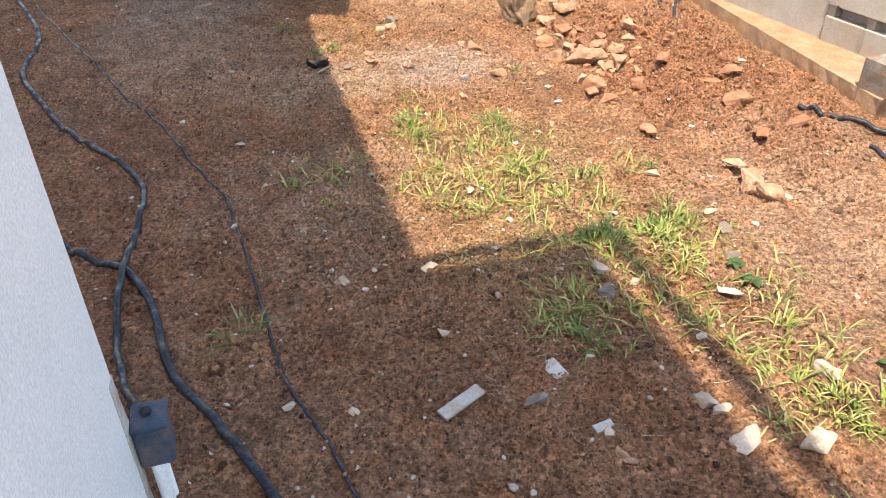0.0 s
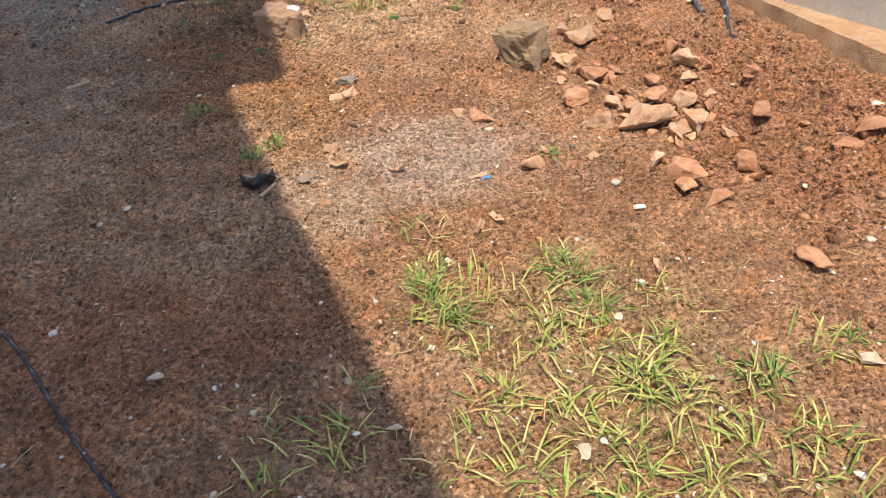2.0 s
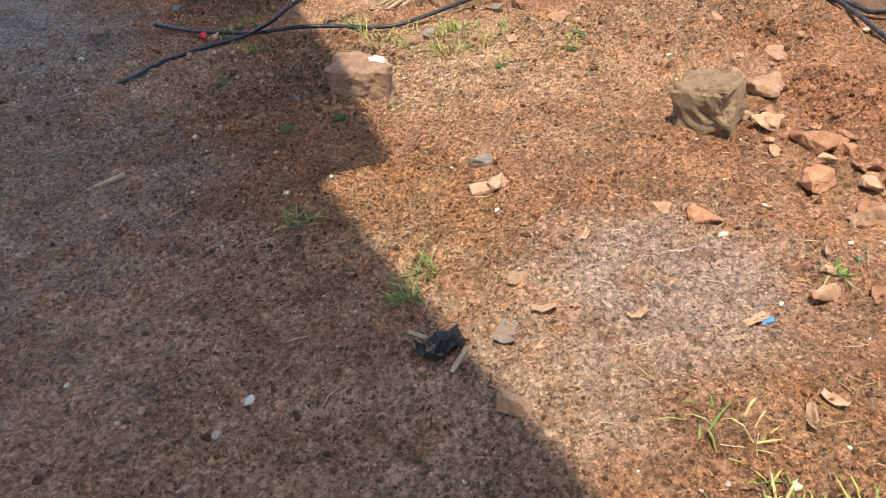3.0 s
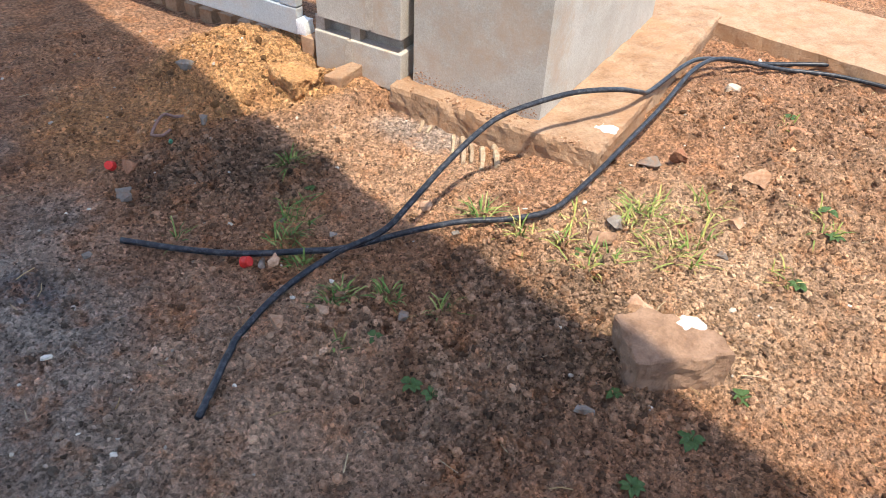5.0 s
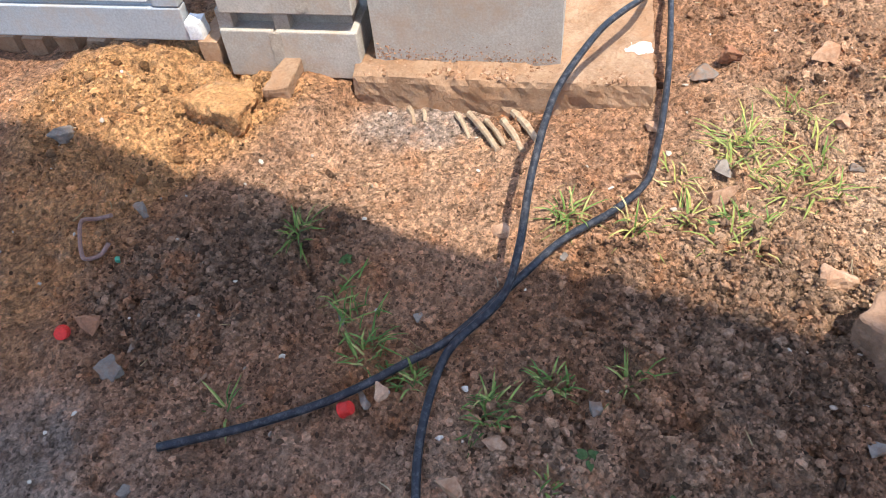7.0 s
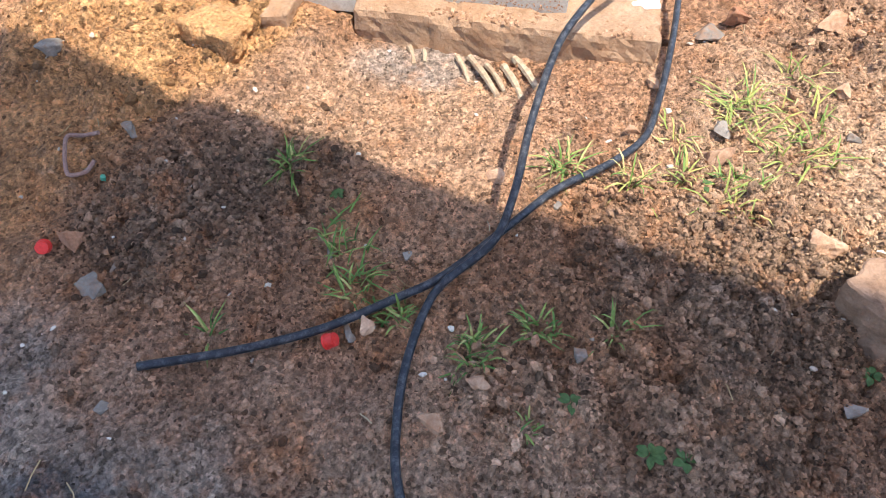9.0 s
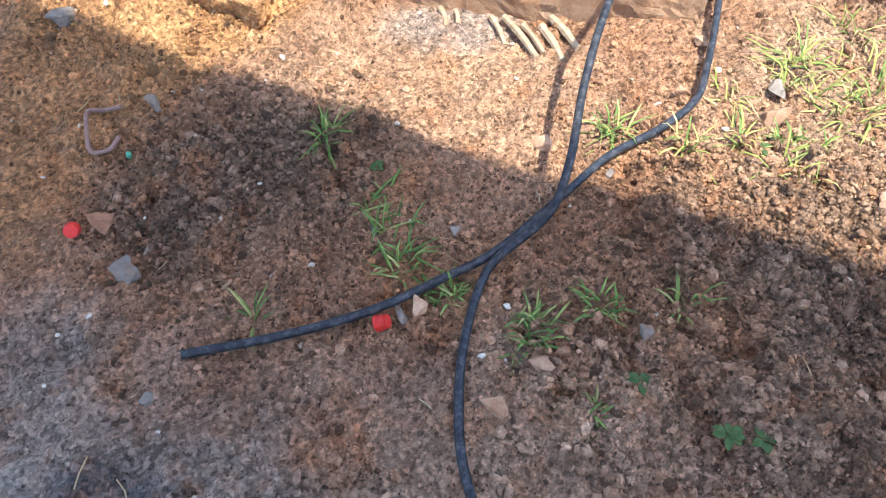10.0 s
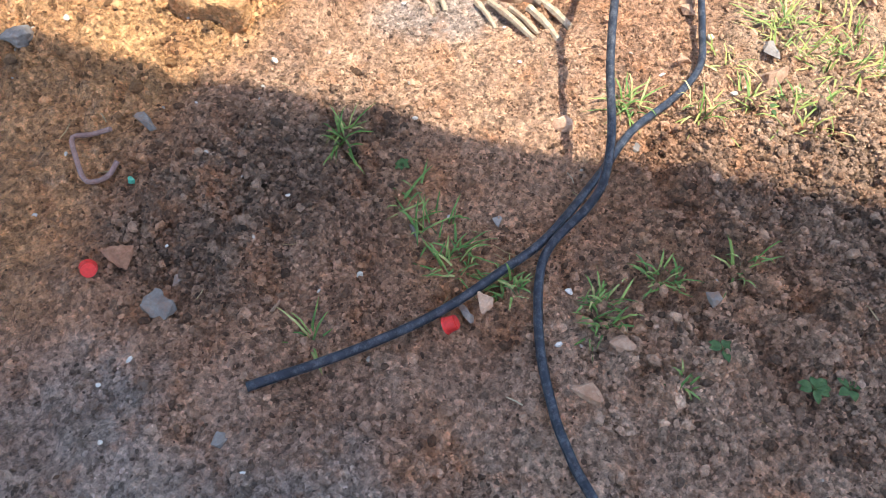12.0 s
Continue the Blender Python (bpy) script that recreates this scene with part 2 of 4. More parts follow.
def soil_colour(x, y):
    base = np.ones((len(x), 3)) * np.array((0.36, 0.19, 0.11))

    def lay(w, colour, most=1.0):
        w = (w * most)[:, None]
        base[:] = base * (1 - w) + np.array(colour) * w

    lay(np.clip(0.5 + 1.1 * fbm(x, y, 1.3, 61), 0, 1), (0.4, 0.225, 0.135), 0.8)
    lay(np.clip(0.3 + 1.4 * fbm(x, y, 2.6, 65), 0, 1), (0.27, 0.16, 0.105), 0.6)
    lay(blob(x, y, 3.2, 2.2, 0.5, 1.4, 28, seed=14), (0.37, 0.18, 0.105), 0.8)
    lay(blob(x, y, 3.8, 0.6, 0.5, 0.8, 20, seed=16), (0.44, 0.28, 0.195), 0.7)
    lay(blob(x, y, 1.6, 1.9, 0.45, 0.4, 40, seed=17), (0.48, 0.38, 0.325), 0.7)
    lay(blob(x, y, 0.95, 2.35, 0.28, 0.5, 32, seed=18), (0.42, 0.24, 0.115), 0.5)
    lay(blob(x, y, 2.4, 0.55, 0.6, 0.8, 20, seed=19), (0.42, 0.3, 0.165), 0.5)
    lay(blob(x, y, 1.35, 3.6, 0.8, 0.65, seed=20), (0.48, 0.31, 0.2), 0.8)
    lay(blob(x, y, 2.1, 4.3, 0.7, 0.5, seed=15), (0.37, 0.235, 0.155), 0.6)
    lay(blob(x, y, -0.08, 5.65, 0.5, 0.42, seed=13), (0.53, 0.3, 0.14), 0.95)
    lay(blob(x, y, 0.25, 4.66, 0.55, 0.38, -30, seed=22), (0.5, 0.315, 0.205), 0.9)
    lay(blob(x, y, 0.45, 4.9, 0.17, 0.1, -40, seed=23), (0.4, 0.345, 0.31), 0.75)
    lay(blob(x, y, -0.4, 4.85, 0.42, 0.3, seed=12), (0.215, 0.148, 0.106), 0.9)
    lay(blob(x, y, 0.85, 3.75, 0.5, 0.5, 0, seed=41), (0.5, 0.335, 0.22), 0.8)
    lay(blob(x, y, 0.24, 3.62, 0.42, 0.42, seed=11), (0.24, 0.158, 0.108), 0.9)
    lay(blob(x, y, -0.15, 3.72, 0.32, 0.22, 20, seed=29), (0.4, 0.19, 0.095), 0.75)
    lay(blob(x, y, -0.34, 4.2, 0.2, 0.12, -30, seed=30), (0.44, 0.2, 0.085), 0.8)
    lay(blob(x, y, -0.75, 5.35, 0.4, 0.35, 0, seed=34), (0.47, 0.25, 0.115), 0.85)
    lay(blob(x, y, -0.62, 4.2, 0.35, 0.5, 40, seed=35), (0.36, 0.225, 0.155), 0.7)
    lay(blob(x, y, -1.15, 4.05, 0.36, 0.75, 12, seed=24), (0.345, 0.295, 0.25), 0.85)
    lay(blob(x, y, -1.75, 4.7, 0.6, 1.1, 30, seed=25), (0.32, 0.285, 0.25), 0.9)
    lay(blob(x, y, -1.08, 4.3, 0.07, 0.13, 30, seed=36), (0.1, 0.1, 0.11), 0.85)
    lay(blob(x, y, -0.6, 2.9, 0.5, 0.7, 30, seed=28), (0.3, 0.24, 0.19), 0.75)
    lay(blob(x, y, -0.1, 2.0, 0.5, 0.6, 30, seed=37), (0.38, 0.275, 0.2), 0.7)
    lay(blob(x, y, 0.5, 1.5, 0.8, 0.6, 30, seed=38), (0.44, 0.29, 0.195), 0.7)
    lay(blob(x, y, -0.4, 3.75, 0.5, 0.42, 30, seed=39), (0.47, 0.33, 0.235), 0.8)
    lay(blob(x, y, 1.15, 1.35, 0.35, 0.3, 30, seed=40), (0.46, 0.33, 0.23), 0.6)
    lay(blob(x, y, 1.3, 0.0, 0.9, 0.8, 0, seed=26), (0.31, 0.15, 0.085), 0.5)
    lay(blob(x, y, 1.7, 0.3, 0.5, 0.5, 0, seed=27), (0.4, 0.25, 0.165), 0.7)
    return base


def axis(lo, hi, step, far):
    inner = np.arange(lo, hi + 1e-6, step)
    grow = np.cumsum(step * 1.25 ** np.arange(1, 60))
    grow = grow[grow < far]
    return np.concatenate((lo - grow[::-1], inner, hi + grow))


def sheet(name, xs, ys, material):
    gx, gy = np.meshgrid(xs, ys)
    x, y = gx.ravel(), gy.ravel()
    z = land(x, y)
    w, h = len(xs), len(ys)
    i = (np.arange(h - 1)[:, None] * w + np.arange(w - 1)[None, :]).ravel()
    faces = np.stack((i, i + 1, i + w + 1, i + w), 1)
    me = bpy.data.meshes.new(name)
    me.from_pydata(np.stack((x, y, z), 1).tolist(), [], faces.tolist())
    me.polygons.foreach_set("use_smooth", np.ones(len(faces), bool))
    colour = me.color_attributes.new("soil", "FLOAT_COLOR", "POINT")
    colour.data.foreach_set("color", np.concatenate((soil_colour(x, y), np.ones((len(x), 1))), 1).astype(np.float32).ravel())
    me.materials.append(material)
    return new(name, me)


ground = sheet("ground", axis(-1.6, 4.3, 0.0125, 300), axis(-1.4, 6.2, 0.0125, 300), SOIL)
tagged(ground, "reddish brown bare soil yard, dusty and cloddy", "ground", kind="structure")


# ---- mesh helpers ----
def link(name, bm, material, parent=None, label="", smooth=False):
    me = bpy.data.meshes.new(name)
    bm.to_mesh(me)
    bm.free()
    if smooth:
        me.polygons.foreach_set("use_smooth", np.ones(len(me.polygons), bool))
    me.materials.append(material)
    ob = new(name, me)
    if parent:
        ob.parent = parent
    return tagged(ob, label)


def part(name, bm, material, parent, label="", smooth=False):
    return link(name, bm, material, parent, label, smooth)


def box(lo, hi, bevel=0.004, segments=2):
    bm = bmesh.new()
    bmesh.ops.create_cube(bm, size=1)
    for v in bm.verts:
        v.co = Vector([l + (c + 0.5) * (h - l) for c, l, h in zip(v.co, lo, hi)])
    if bevel:
        bmesh.ops.bevel(bm, geom=bm.edges[:], offset=bevel, segments=segments, affect="EDGES", profile=0.5)
    return bm


def rough_box(lo, hi, cell, amount, seed, keep_top=False):
    """A box with broken, uneven faces."""
    bm = bmesh.new()
    bmesh.ops.create_cube(bm, size=1)
    size = [h - l for l, h in zip(lo, hi)]
    for k in range(3):
        n = max(1, int(size[k] / cell))
        for c in range(1, n):
            normal = Vector([1.0 if i == k else 0.0 for i in range(3)])
            bmesh.ops.bisect_plane(bm, geom=bm.verts[:] + bm.edges[:] + bm.faces[:], plane_co=normal * (c / n - 0.5), plane_no=normal)
    for v in bm.verts:
        v.co = Vector([l + (c + 0.5) * s for c, l, s in zip(v.co, lo, size)])
    for v in bm.verts:
        edge = sum(min(abs(c - l), abs(c - h)) < 1e-4 for c, l, h in zip(v.co, lo, hi))
        centre = Vector([(l + h) / 2 for l, h in zip(lo, hi)])
        inward = (centre - v.co)
        inward = Vector([min(max(i, -0.05), 0.05) for i in inward])
        n = noise.noise(v.co * 9 + Vector((seed, seed, 0))) * 0.5 + noise.noise(v.co * 28 + Vector((seed, 0, seed))) * 0.35
        v.co += inward * (amount / 0.05) * max(0.0, n + (0.35 if edge > 1 else 0.1))
    return bm


def tube(points, radius, sides=10, seed=None, wobble=0.0, taper=None):
    """A round sweep through points, smoothed."""
    p = np.array(points, float)
    out = []
    ext = np.vstack((2 * p[0] - p[1], p, 2 * p[-1] - p[-2]))
    for k in range(len(p) - 1):
        a, b, c, d = ext[k:k + 4]
        n = max(3, int(np.linalg.norm(c - b) / 0.03))
        for f in np.arange(n) / n:
            out.append(0.5 * (2 * b + (c - a) * f + (2 * a - 5 * b + 4 * c - d) * f ** 2 + (3 * b - a - 3 * c + d) * f ** 3))
    out.append(p[-1])
    rng = np.random.RandomState(seed or 0)
    bm = bmesh.new()
    rings = []
    for k, q in enumerate(out):
        d = Vector(out[min(k + 1, len(out) - 1)] - out[max(k - 1, 0)]).normalized()
        side = d.cross(Vector((0, 0, 1)))
        side = side.normalized() if side.length > 1e-4 else Vector((1, 0, 0))
        up = side.cross(d)
        r = radius * (1 + wobble * rng.uniform(-1, 1))
        if taper:
            r *= 1 + (taper - 1) * k / (len(out) - 1)
        rings.append([bm.verts.new(Vector(q) + (side * math.cos(2 * math.pi * s / sides) + up * math.sin(2 * math.pi * s / sides)) * r) for s in range(sides)])
    for a, b in zip(rings, rings[1:]):
        for s in range(sides):
            bm.faces.new((a[s], a[(s + 1) % sides], b[(s + 1) % sides], b[s]))
    bm.faces.new(rings[0][::-1])
    bm.faces.new(rings[-1])
    bmesh.ops.recalc_face_normals(bm, faces=bm.faces[:])
    return bm


GRID_X, GRID_Y = np.arange(-3.5, 5.5, 0.0125), np.arange(-2.8, 7.0, 0.0125)
GRID_Z = land(*[g.ravel() for g in np.meshgrid(GRID_X, GRID_Y)]).reshape(len(GRID_Y), len(GRID_X))


def at_ground(x, y):
    """The soil's height, between the points of a fine grid."""
    u = min(max((x - GRID_X[0]) / 0.0125, 0), len(GRID_X) - 2)
    v = min(max((y - GRID_Y[0]) / 0.0125, 0), len(GRID_Y) - 2)
    i, j = int(u), int(v)
    u, v = u - i, v - j
    low, high = GRID_Z[j], GRID_Z[j + 1]
    return float((low[i] * (1 - u) + low[i + 1] * u) * (1 - v) + (high[i] * (1 - u) + high[i + 1] * u) * v)


def smooth_path(points, step=0.04):
    """Points on a smooth line through the given ones."""
    p = np.array(points, float)
    ext, out = np.vstack((2 * p[0] - p[1], p, 2 * p[-1] - p[-2])), []
    for k in range(len(p) - 1):
        a, b, c, d = ext[k:k + 4]
        n = max(2, int(np.linalg.norm(c - b) / step))
        for f in np.arange(n) / n:
            out.append(0.5 * (2 * b + (c - a) * f + (2 * a - 5 * b + 4 * c - d) * f ** 2 + (3 * b - a - 3 * c + d) * f ** 3))
    return out + [p[-1]]


def placed(ob, x, y, z=0.0, turn=0.0):
    ob.matrix_world = pose(x, y, z, 0, 0, turn)
    return ob


def slab_local(origin, along):
    """A frame with x along a wall and y into it."""
    ux, uy = along
    return Matrix(((ux, -uy, 0, origin[0]), (uy, ux, 0, origin[1]), (0, 0, 1, 0), (0, 0, 0, 1)))


# ---- gate pillar, its footing and the gate ----
PILLAR = slab_local((0.867, 4.648), (0.601, -0.799))

pillar = new("wall_pillar")
pillar.matrix_world = PILLAR
part("plaster_face", rough_box((-0.63, 0, 0.05), (0, 1.4, 2.5), 0.12, 0.004, 3), PLASTER, pillar)
tagged(pillar, "grey cement-plastered gate pillar on a concrete ledge", "wall", kind="structure")

ledge = link("footing_ledge", rough_box((-0.70, -0.10, -0.25), (0.31, 1.7, 0.095), 0.025, 0.03, 5), FOOTING, smooth=False)
ledge.matrix_world = PILLAR
tagged(ledge, "mud-stained rough concrete footing under the gate pillar", "footing", kind="structure")


def block_stack(name, m, course_count, run, depth, label, first=0.0, cuts=(0.19, 0.4), usual=0.4):
    """Courses of grey blocks with slots left open between them."""
    stack = new(name)
    stack.matrix_world = m
    part("core", box((0.03, 0.06, -0.2), (run - 0.03, depth - 0.05, course_count * 0.25), 0.0), MORTAR, stack)
    for c in range(course_count):
        z0 = first + c * 0.25
        cut = cuts[c % 2]
        spans = []
        x = run
        while x > 0.02:
            w = min(cut, x)
            spans.append((x - w, x))
            x -= w
            cut = usual
        for a, b in spans:
            part("block", box((a + 0.004, 0, z0), (b - 0.004, depth, z0 + 0.185), 0.005), BLOCK, stack)
            part("mortar_rib", rough_box((a + 0.0, 0.015, z0 + 0.18), (a + 0.055, depth - 0.015, z0 + 0.255), 0.03, 0.008, c + a * 7), MORTAR, stack)
            if a > 0.02:
                part("mortar_joint", rough_box((a - 0.022, -0.003, z0 + 0.01), (a + 0.022, depth - 0.006, z0 + 0.18), 0.03, 0.005, c), MORTAR, stack)
    tagged(stack, label, "block wall", kind="structure")
    return stack


BLOCKS = PILLAR @ Matrix.Translation((-1.16, -0.03, 0))
block_stack("wall_screen_blocks", BLOCKS, 9, 0.49, 0.22, "grey hollow-block screen with open slots beside the gate", 0.025, (0.29, 0.17), 0.3)

gate = new("steel_gate")
gate.matrix_world = PILLAR @ Matrix.Translation((0.15, 0.03, 0))
part("sheet", box((-4.4, 0.02, 0.24), (-1.56, 0.032, 2.2), 0.0), STEEL, gate)
part("bottom_rail", box((-4.45, 0, 0.12), (-1.46, 0.05, 0.25), 0.006), STEEL, gate)
part("stile", box((-1.56, 0.001, 0.253), (-1.46, 0.051, 2.25), 0.006), STEEL, gate)
part("bead", box((-4.4, 0.004, 0.27), (-1.575, 0.018, 0.285), 0.003), WHITE, gate, "white bead along the rail")
part("hinge_lump", rough_box((-1.455, -0.02, 0.13), (-1.395, 0.05, 0.21), 0.015, 0.012, 8), WHITE, gate, "white painted hinge lump")
tagged(gate, "light grey painted steel sheet gate, closed, beside the block screen", "gate")
jamb = link("door_jamb", rough_box((-1.27, 0.0, -0.2), (-1.195, 0.3, 0.14), 0.04, 0.012, 9), FOOTING)
jamb.matrix_world = PILLAR
tagged(jamb, "rough cement stub under the gate hinge", "footing", kind="structure")
# brown ribs stand in for the dark barred gap below the gate
gap_ribs = new("door_gap_ribs")
gap_ribs.matrix_world = PILLAR
for k in range(22):
    part("rib", rough_box((-4.4 + k * 0.13, 0.1 + 0.012 * (k % 2), -0.1), (-4.31 + k * 0.13, 0.2, 0.06), 0.03, 0.014, k), FOOTING, gap_ribs)
tagged(gap_ribs, "brown ribs set back in the dark gap under the steel gate", "sill", kind="structure")

# ---- boundary wall ----
EDGE = slab_local((2.28, 5.49), (0.45, -0.893))
strip = link("footing_strip", rough_box((-1.2, -0.03, -0.25), (6.5, 0.75, 0.08), 0.06, 0.016, 15), FOOTING)
strip.matrix_world = EDGE
tagged(strip, "sandy concrete strip footing of the boundary wall", "footing", kind="structure")
BOUND = slab_local((3.368, 3.446), (0.617, -0.787))
wall_b = link("wall_boundary", rough_box((0.0, 0.0, 0.03), (0.93, 0.2, 2.2), 0.15, 0.004, 16), PLASTER)
wall_b.matrix_world = BOUND
tagged(wall_b, "smooth grey plastered boundary wall", "wall", kind="structure")
block_stack("wall_block_end", BOUND @ Matrix.Translation((0.935, -0.02, 0)), 8, 0.48, 0.6, "grey hollow-block wall end with open slots", 0.04)

# ---- house, unseen roofs that shade the yard ----
HOUSE = slab_local((0, 0), (-0.537, 0.843))   # x along the house front, y towards the house
house = new("house")
house.matrix_world = HOUSE


def hx(x, y):
    """Plan place in the house's frame."""
    v = HOUSE.inverted() @ Vector((x, y, 0))
    return v.x, v.y


ca, cb = hx(1.955, -1.34)
part("wall", box((ca - 4.5, cb, -0.3), (ca, cb + 4.5, 2.85), 0.006), WHITE, house)
part("bare_render", rough_box((ca - 0.05, cb - 0.005, -0.1), (ca + 0.005, cb + 0.06, 0.46), 0.025, 0.01, 6), CERAMIC, house, "grey render bared along the chipped corner")
# unseen white wall added behind the yard; it bounces sunlight onto the soil
part("rear_wall", box((ca + 0.002, cb + 4.9, -0.3), (ca + 9.5, cb + 5.1, 3.0), 0.0), WHITE, house)
tagged(house, "white-painted house wall with a sharp outer corner", "house")

# height of the unseen roof, raised to let skylight in below it
RISE = 5.5
shift = (HOUSE.inverted().to_3x3() @ Vector((to_sun.x, to_sun.y, 0))) * (RISE / to_sun.z)


def shade_box(a0, a1, b_edge, depth, z0=0.0, z1=0.12):
    """A flat roof piece whose shade falls between a0 and a1 along the house and up to b_edge in front of it."""
    return box((a0 + shift.x, -b_edge + shift.y, RISE + z0), (a1 + shift.x, -b_edge + shift.y + depth, RISE + z1), 0.004)


# unseen roof added to cast the yard's shade; cut shallow for more skylight
roof = new("shade_roof")
roof.matrix_world = HOUSE
part("panel", shade_box(-1.41, 1.86, 1.84, 3.2), BOARD, roof)
part("panel", shade_box(-7.0, -1.413, 2.49, 3.85), BOARD, roof)
skew = box((0, 0, 0), (7.0, 3.6, 0.12), 0.004)
skew.transform(Matrix.Translation((1.863 + shift.x, -2.15 + shift.y, RISE)) @ Matrix.Rotation(-math.atan(0.175), 4, "Z"))
for v in skew.verts:
    if v.co.x < 1.863 + shift.x + 1.2 and v.co.y > -2.15 + shift.y + 1:
        v.co.x = 1.863 + shift.x
part("panel", skew, BOARD, roof)
# unseen bars off the panel edges, added for the thin shadow lines
part("gutter", shade_box(-7.0, -1.30, 2.65, 0.07, 0.02, 0.09), BOARD, roof)
part("gutter", shade_box(-1.36, -1.30, 2.578, 0.74, 0.02, 0.09), BOARD, roof)
for k in range(3):
    part("gutter_bracket", shade_box(-6.5 + k * 1.3, -6.47 + k * 1.3, 2.58, 0.1, 0.03, 0.06), BOARD, roof)
# unseen post, added only to hold the roof up
part("post", box((5.5, 3.6, -0.2), (5.6, 3.7, RISE), 0.004), BOARD, roof)
tagged(roof, "unseen flat pale roof over the house front, shaped to shade the yard", "roof")


# ---- stones ----
def rock(x, y, size, material, label, seed, name="stone", category="stone", group="", turn=None, sink=0.3, tilt=0.0):
    """An angular stone: the hull of scattered points, its edges worn."""
    rng = random.Random(seed)
    lx, ly, lz = size
    bm = bmesh.new()
    for _ in range(9):
        v = Vector((rng.gauss(0, 1), rng.gauss(0, 1), rng.gauss(0, 1))).normalized()
        v = Vector([math.copysign(abs(c) ** 0.7, c) for c in v]) * rng.uniform(0.82, 1.0)
        bm.verts.new((v.x * lx / 2, v.y * ly / 2, v.z * lz / 2))
    bmesh.ops.convex_hull(bm, input=bm.verts[:])
    loose = [v for v in bm.verts if not v.link_faces]
    bmesh.ops.delete(bm, geom=loose, context="VERTS")
    bmesh.ops.bevel(bm, geom=bm.edges[:], offset=min(size) * 0.035, segments=1, affect="EDGES")
    if max(size) > 0.05:
        for _ in range(2 if max(size) > 0.09 else 1):
            bmesh.ops.triangulate(bm, faces=bm.faces[:])
            bmesh.ops.subdivide_edges(bm, edges=[e for e in bm.edges if e.calc_length() > max(size) * 0.12], cuts=1)
        bmesh.ops.triangulate(bm, faces=bm.faces[:])
        for v in bm.verts:
            q = v.co / max(size) + Vector((seed, 0, 0))
            v.co += v.co.normalized() * (noise.noise(q * 3.5) * 0.16 + noise.noise(q * 9) * 0.1) * min(size)
    ob = link(name, bm, material)
    ob.matrix_world = pose(x, y, at_ground(x, y) + lz * (0.5 - sink), tilt, tilt * 0.6, rng.uniform(0, 360) if turn is None else turn)
    return tagged(ob, label, category, group)


PALE_SPOTS = [(2.32, 0.45, 0.06), (2.93, 0.02, 0.1), (2.32, -0.14, 0.085), (3.07, 0.82, 0.09), (3.61, 0.72, 0.075), (3.37, -0.06, 0.11), (3.06, -0.03, 0.06),
              (3.3, -0.59, 0.1), (3.36, -0.62, 0.09), (3.41, -0.71, 0.13), (3.6, -0.67, 0.14), (3.66, -0.37, 0.12), (2.47, -0.48, 0.075), (2.32, -0.9, 0.06), (2.12, -0.91, 0.05),
              (3.05, -0.79, 0.06), (2.04, -0.31, 0.08), (1.66, 0.16, 0.05), (1.84, 0.5, 0.06), (3.31, 0.5, 0.07), (2.6, -0.22, 0.055)]
for k, (x, y, d) in enumerate(PALE_SPOTS):
    rock(x, y, (d * 0.98, d * 0.66, d * 0.42), PALE_STONE, "pale cream stone lying on the red soil", 100 + k, group="pale stones in the yard")
GREY_SPOTS = [(2.97, -0.12, 0.1), (3.39, 0.22, 0.08), (3.37, 0.38, 0.09), (3.98, 0.17, 0.08), (2.83, -0.72, 0.08), (1.16, 2.68, 0.1), (-0.43, 5.2, 0.07), (-0.78, 4.77, 0.09), (-0.7, 4.79, 0.045),
              (-0.38, 4.22, 0.06), (-0.11, 4.31, 0.04), (-0.26, 4.46, 0.05), (-0.91, 4.44, 0.04), (-0.03, 3.79, 0.05), (0.29, 4.15, 0.035), (1.2, 4.33, 0.13), (0.31, 3.29, 0.07), (1.14, 3.74, 0.05), (0.86, 4.02, 0.1), (-0.44, 5.69, 0.1)]
for k, (x, y, d) in enumerate(GREY_SPOTS):
    rock(x, y, (d * 1.1, d * 0.85, d * 0.6), GREY_STONE, "dull grey angular stone half sunk in soil", 200 + k, group="grey stones in the yard")
RED_SPOTS = [(2.28, 2.41, 0.12), (2.37, 2.69, 0.16), (2.42, 2.66, 0.1), (2.68, 1.74, 0.16), (2.79, 1.57, 0.1), (3.32, 2.0, 0.13), (3.41, 2.02, 0.11), (3.45, 1.71, 0.15), (3.71, 1.51, 0.14),
             (3.56, 1.29, 0.12), (3.02, 1.24, 0.1), (3.06, 2.55, 0.09), (2.62, 2.56, 0.1), (2.69, 1.7, 0.1), (2.5, 2.5, 0.08), (1.34, 4.28, 0.11), (-0.74, 4.93, 0.08), (2.0, 4.35, 0.09), (2.3, 3.9, 0.1)]
for k, (x, y, d) in enumerate(RED_SPOTS):
    rock(x, y, (d * 1.35, d * 0.95, d * 0.7), RED_STONE, "reddish broken laterite lump on loose soil", 300 + k, group="laterite lumps by the wall", sink=0.2)
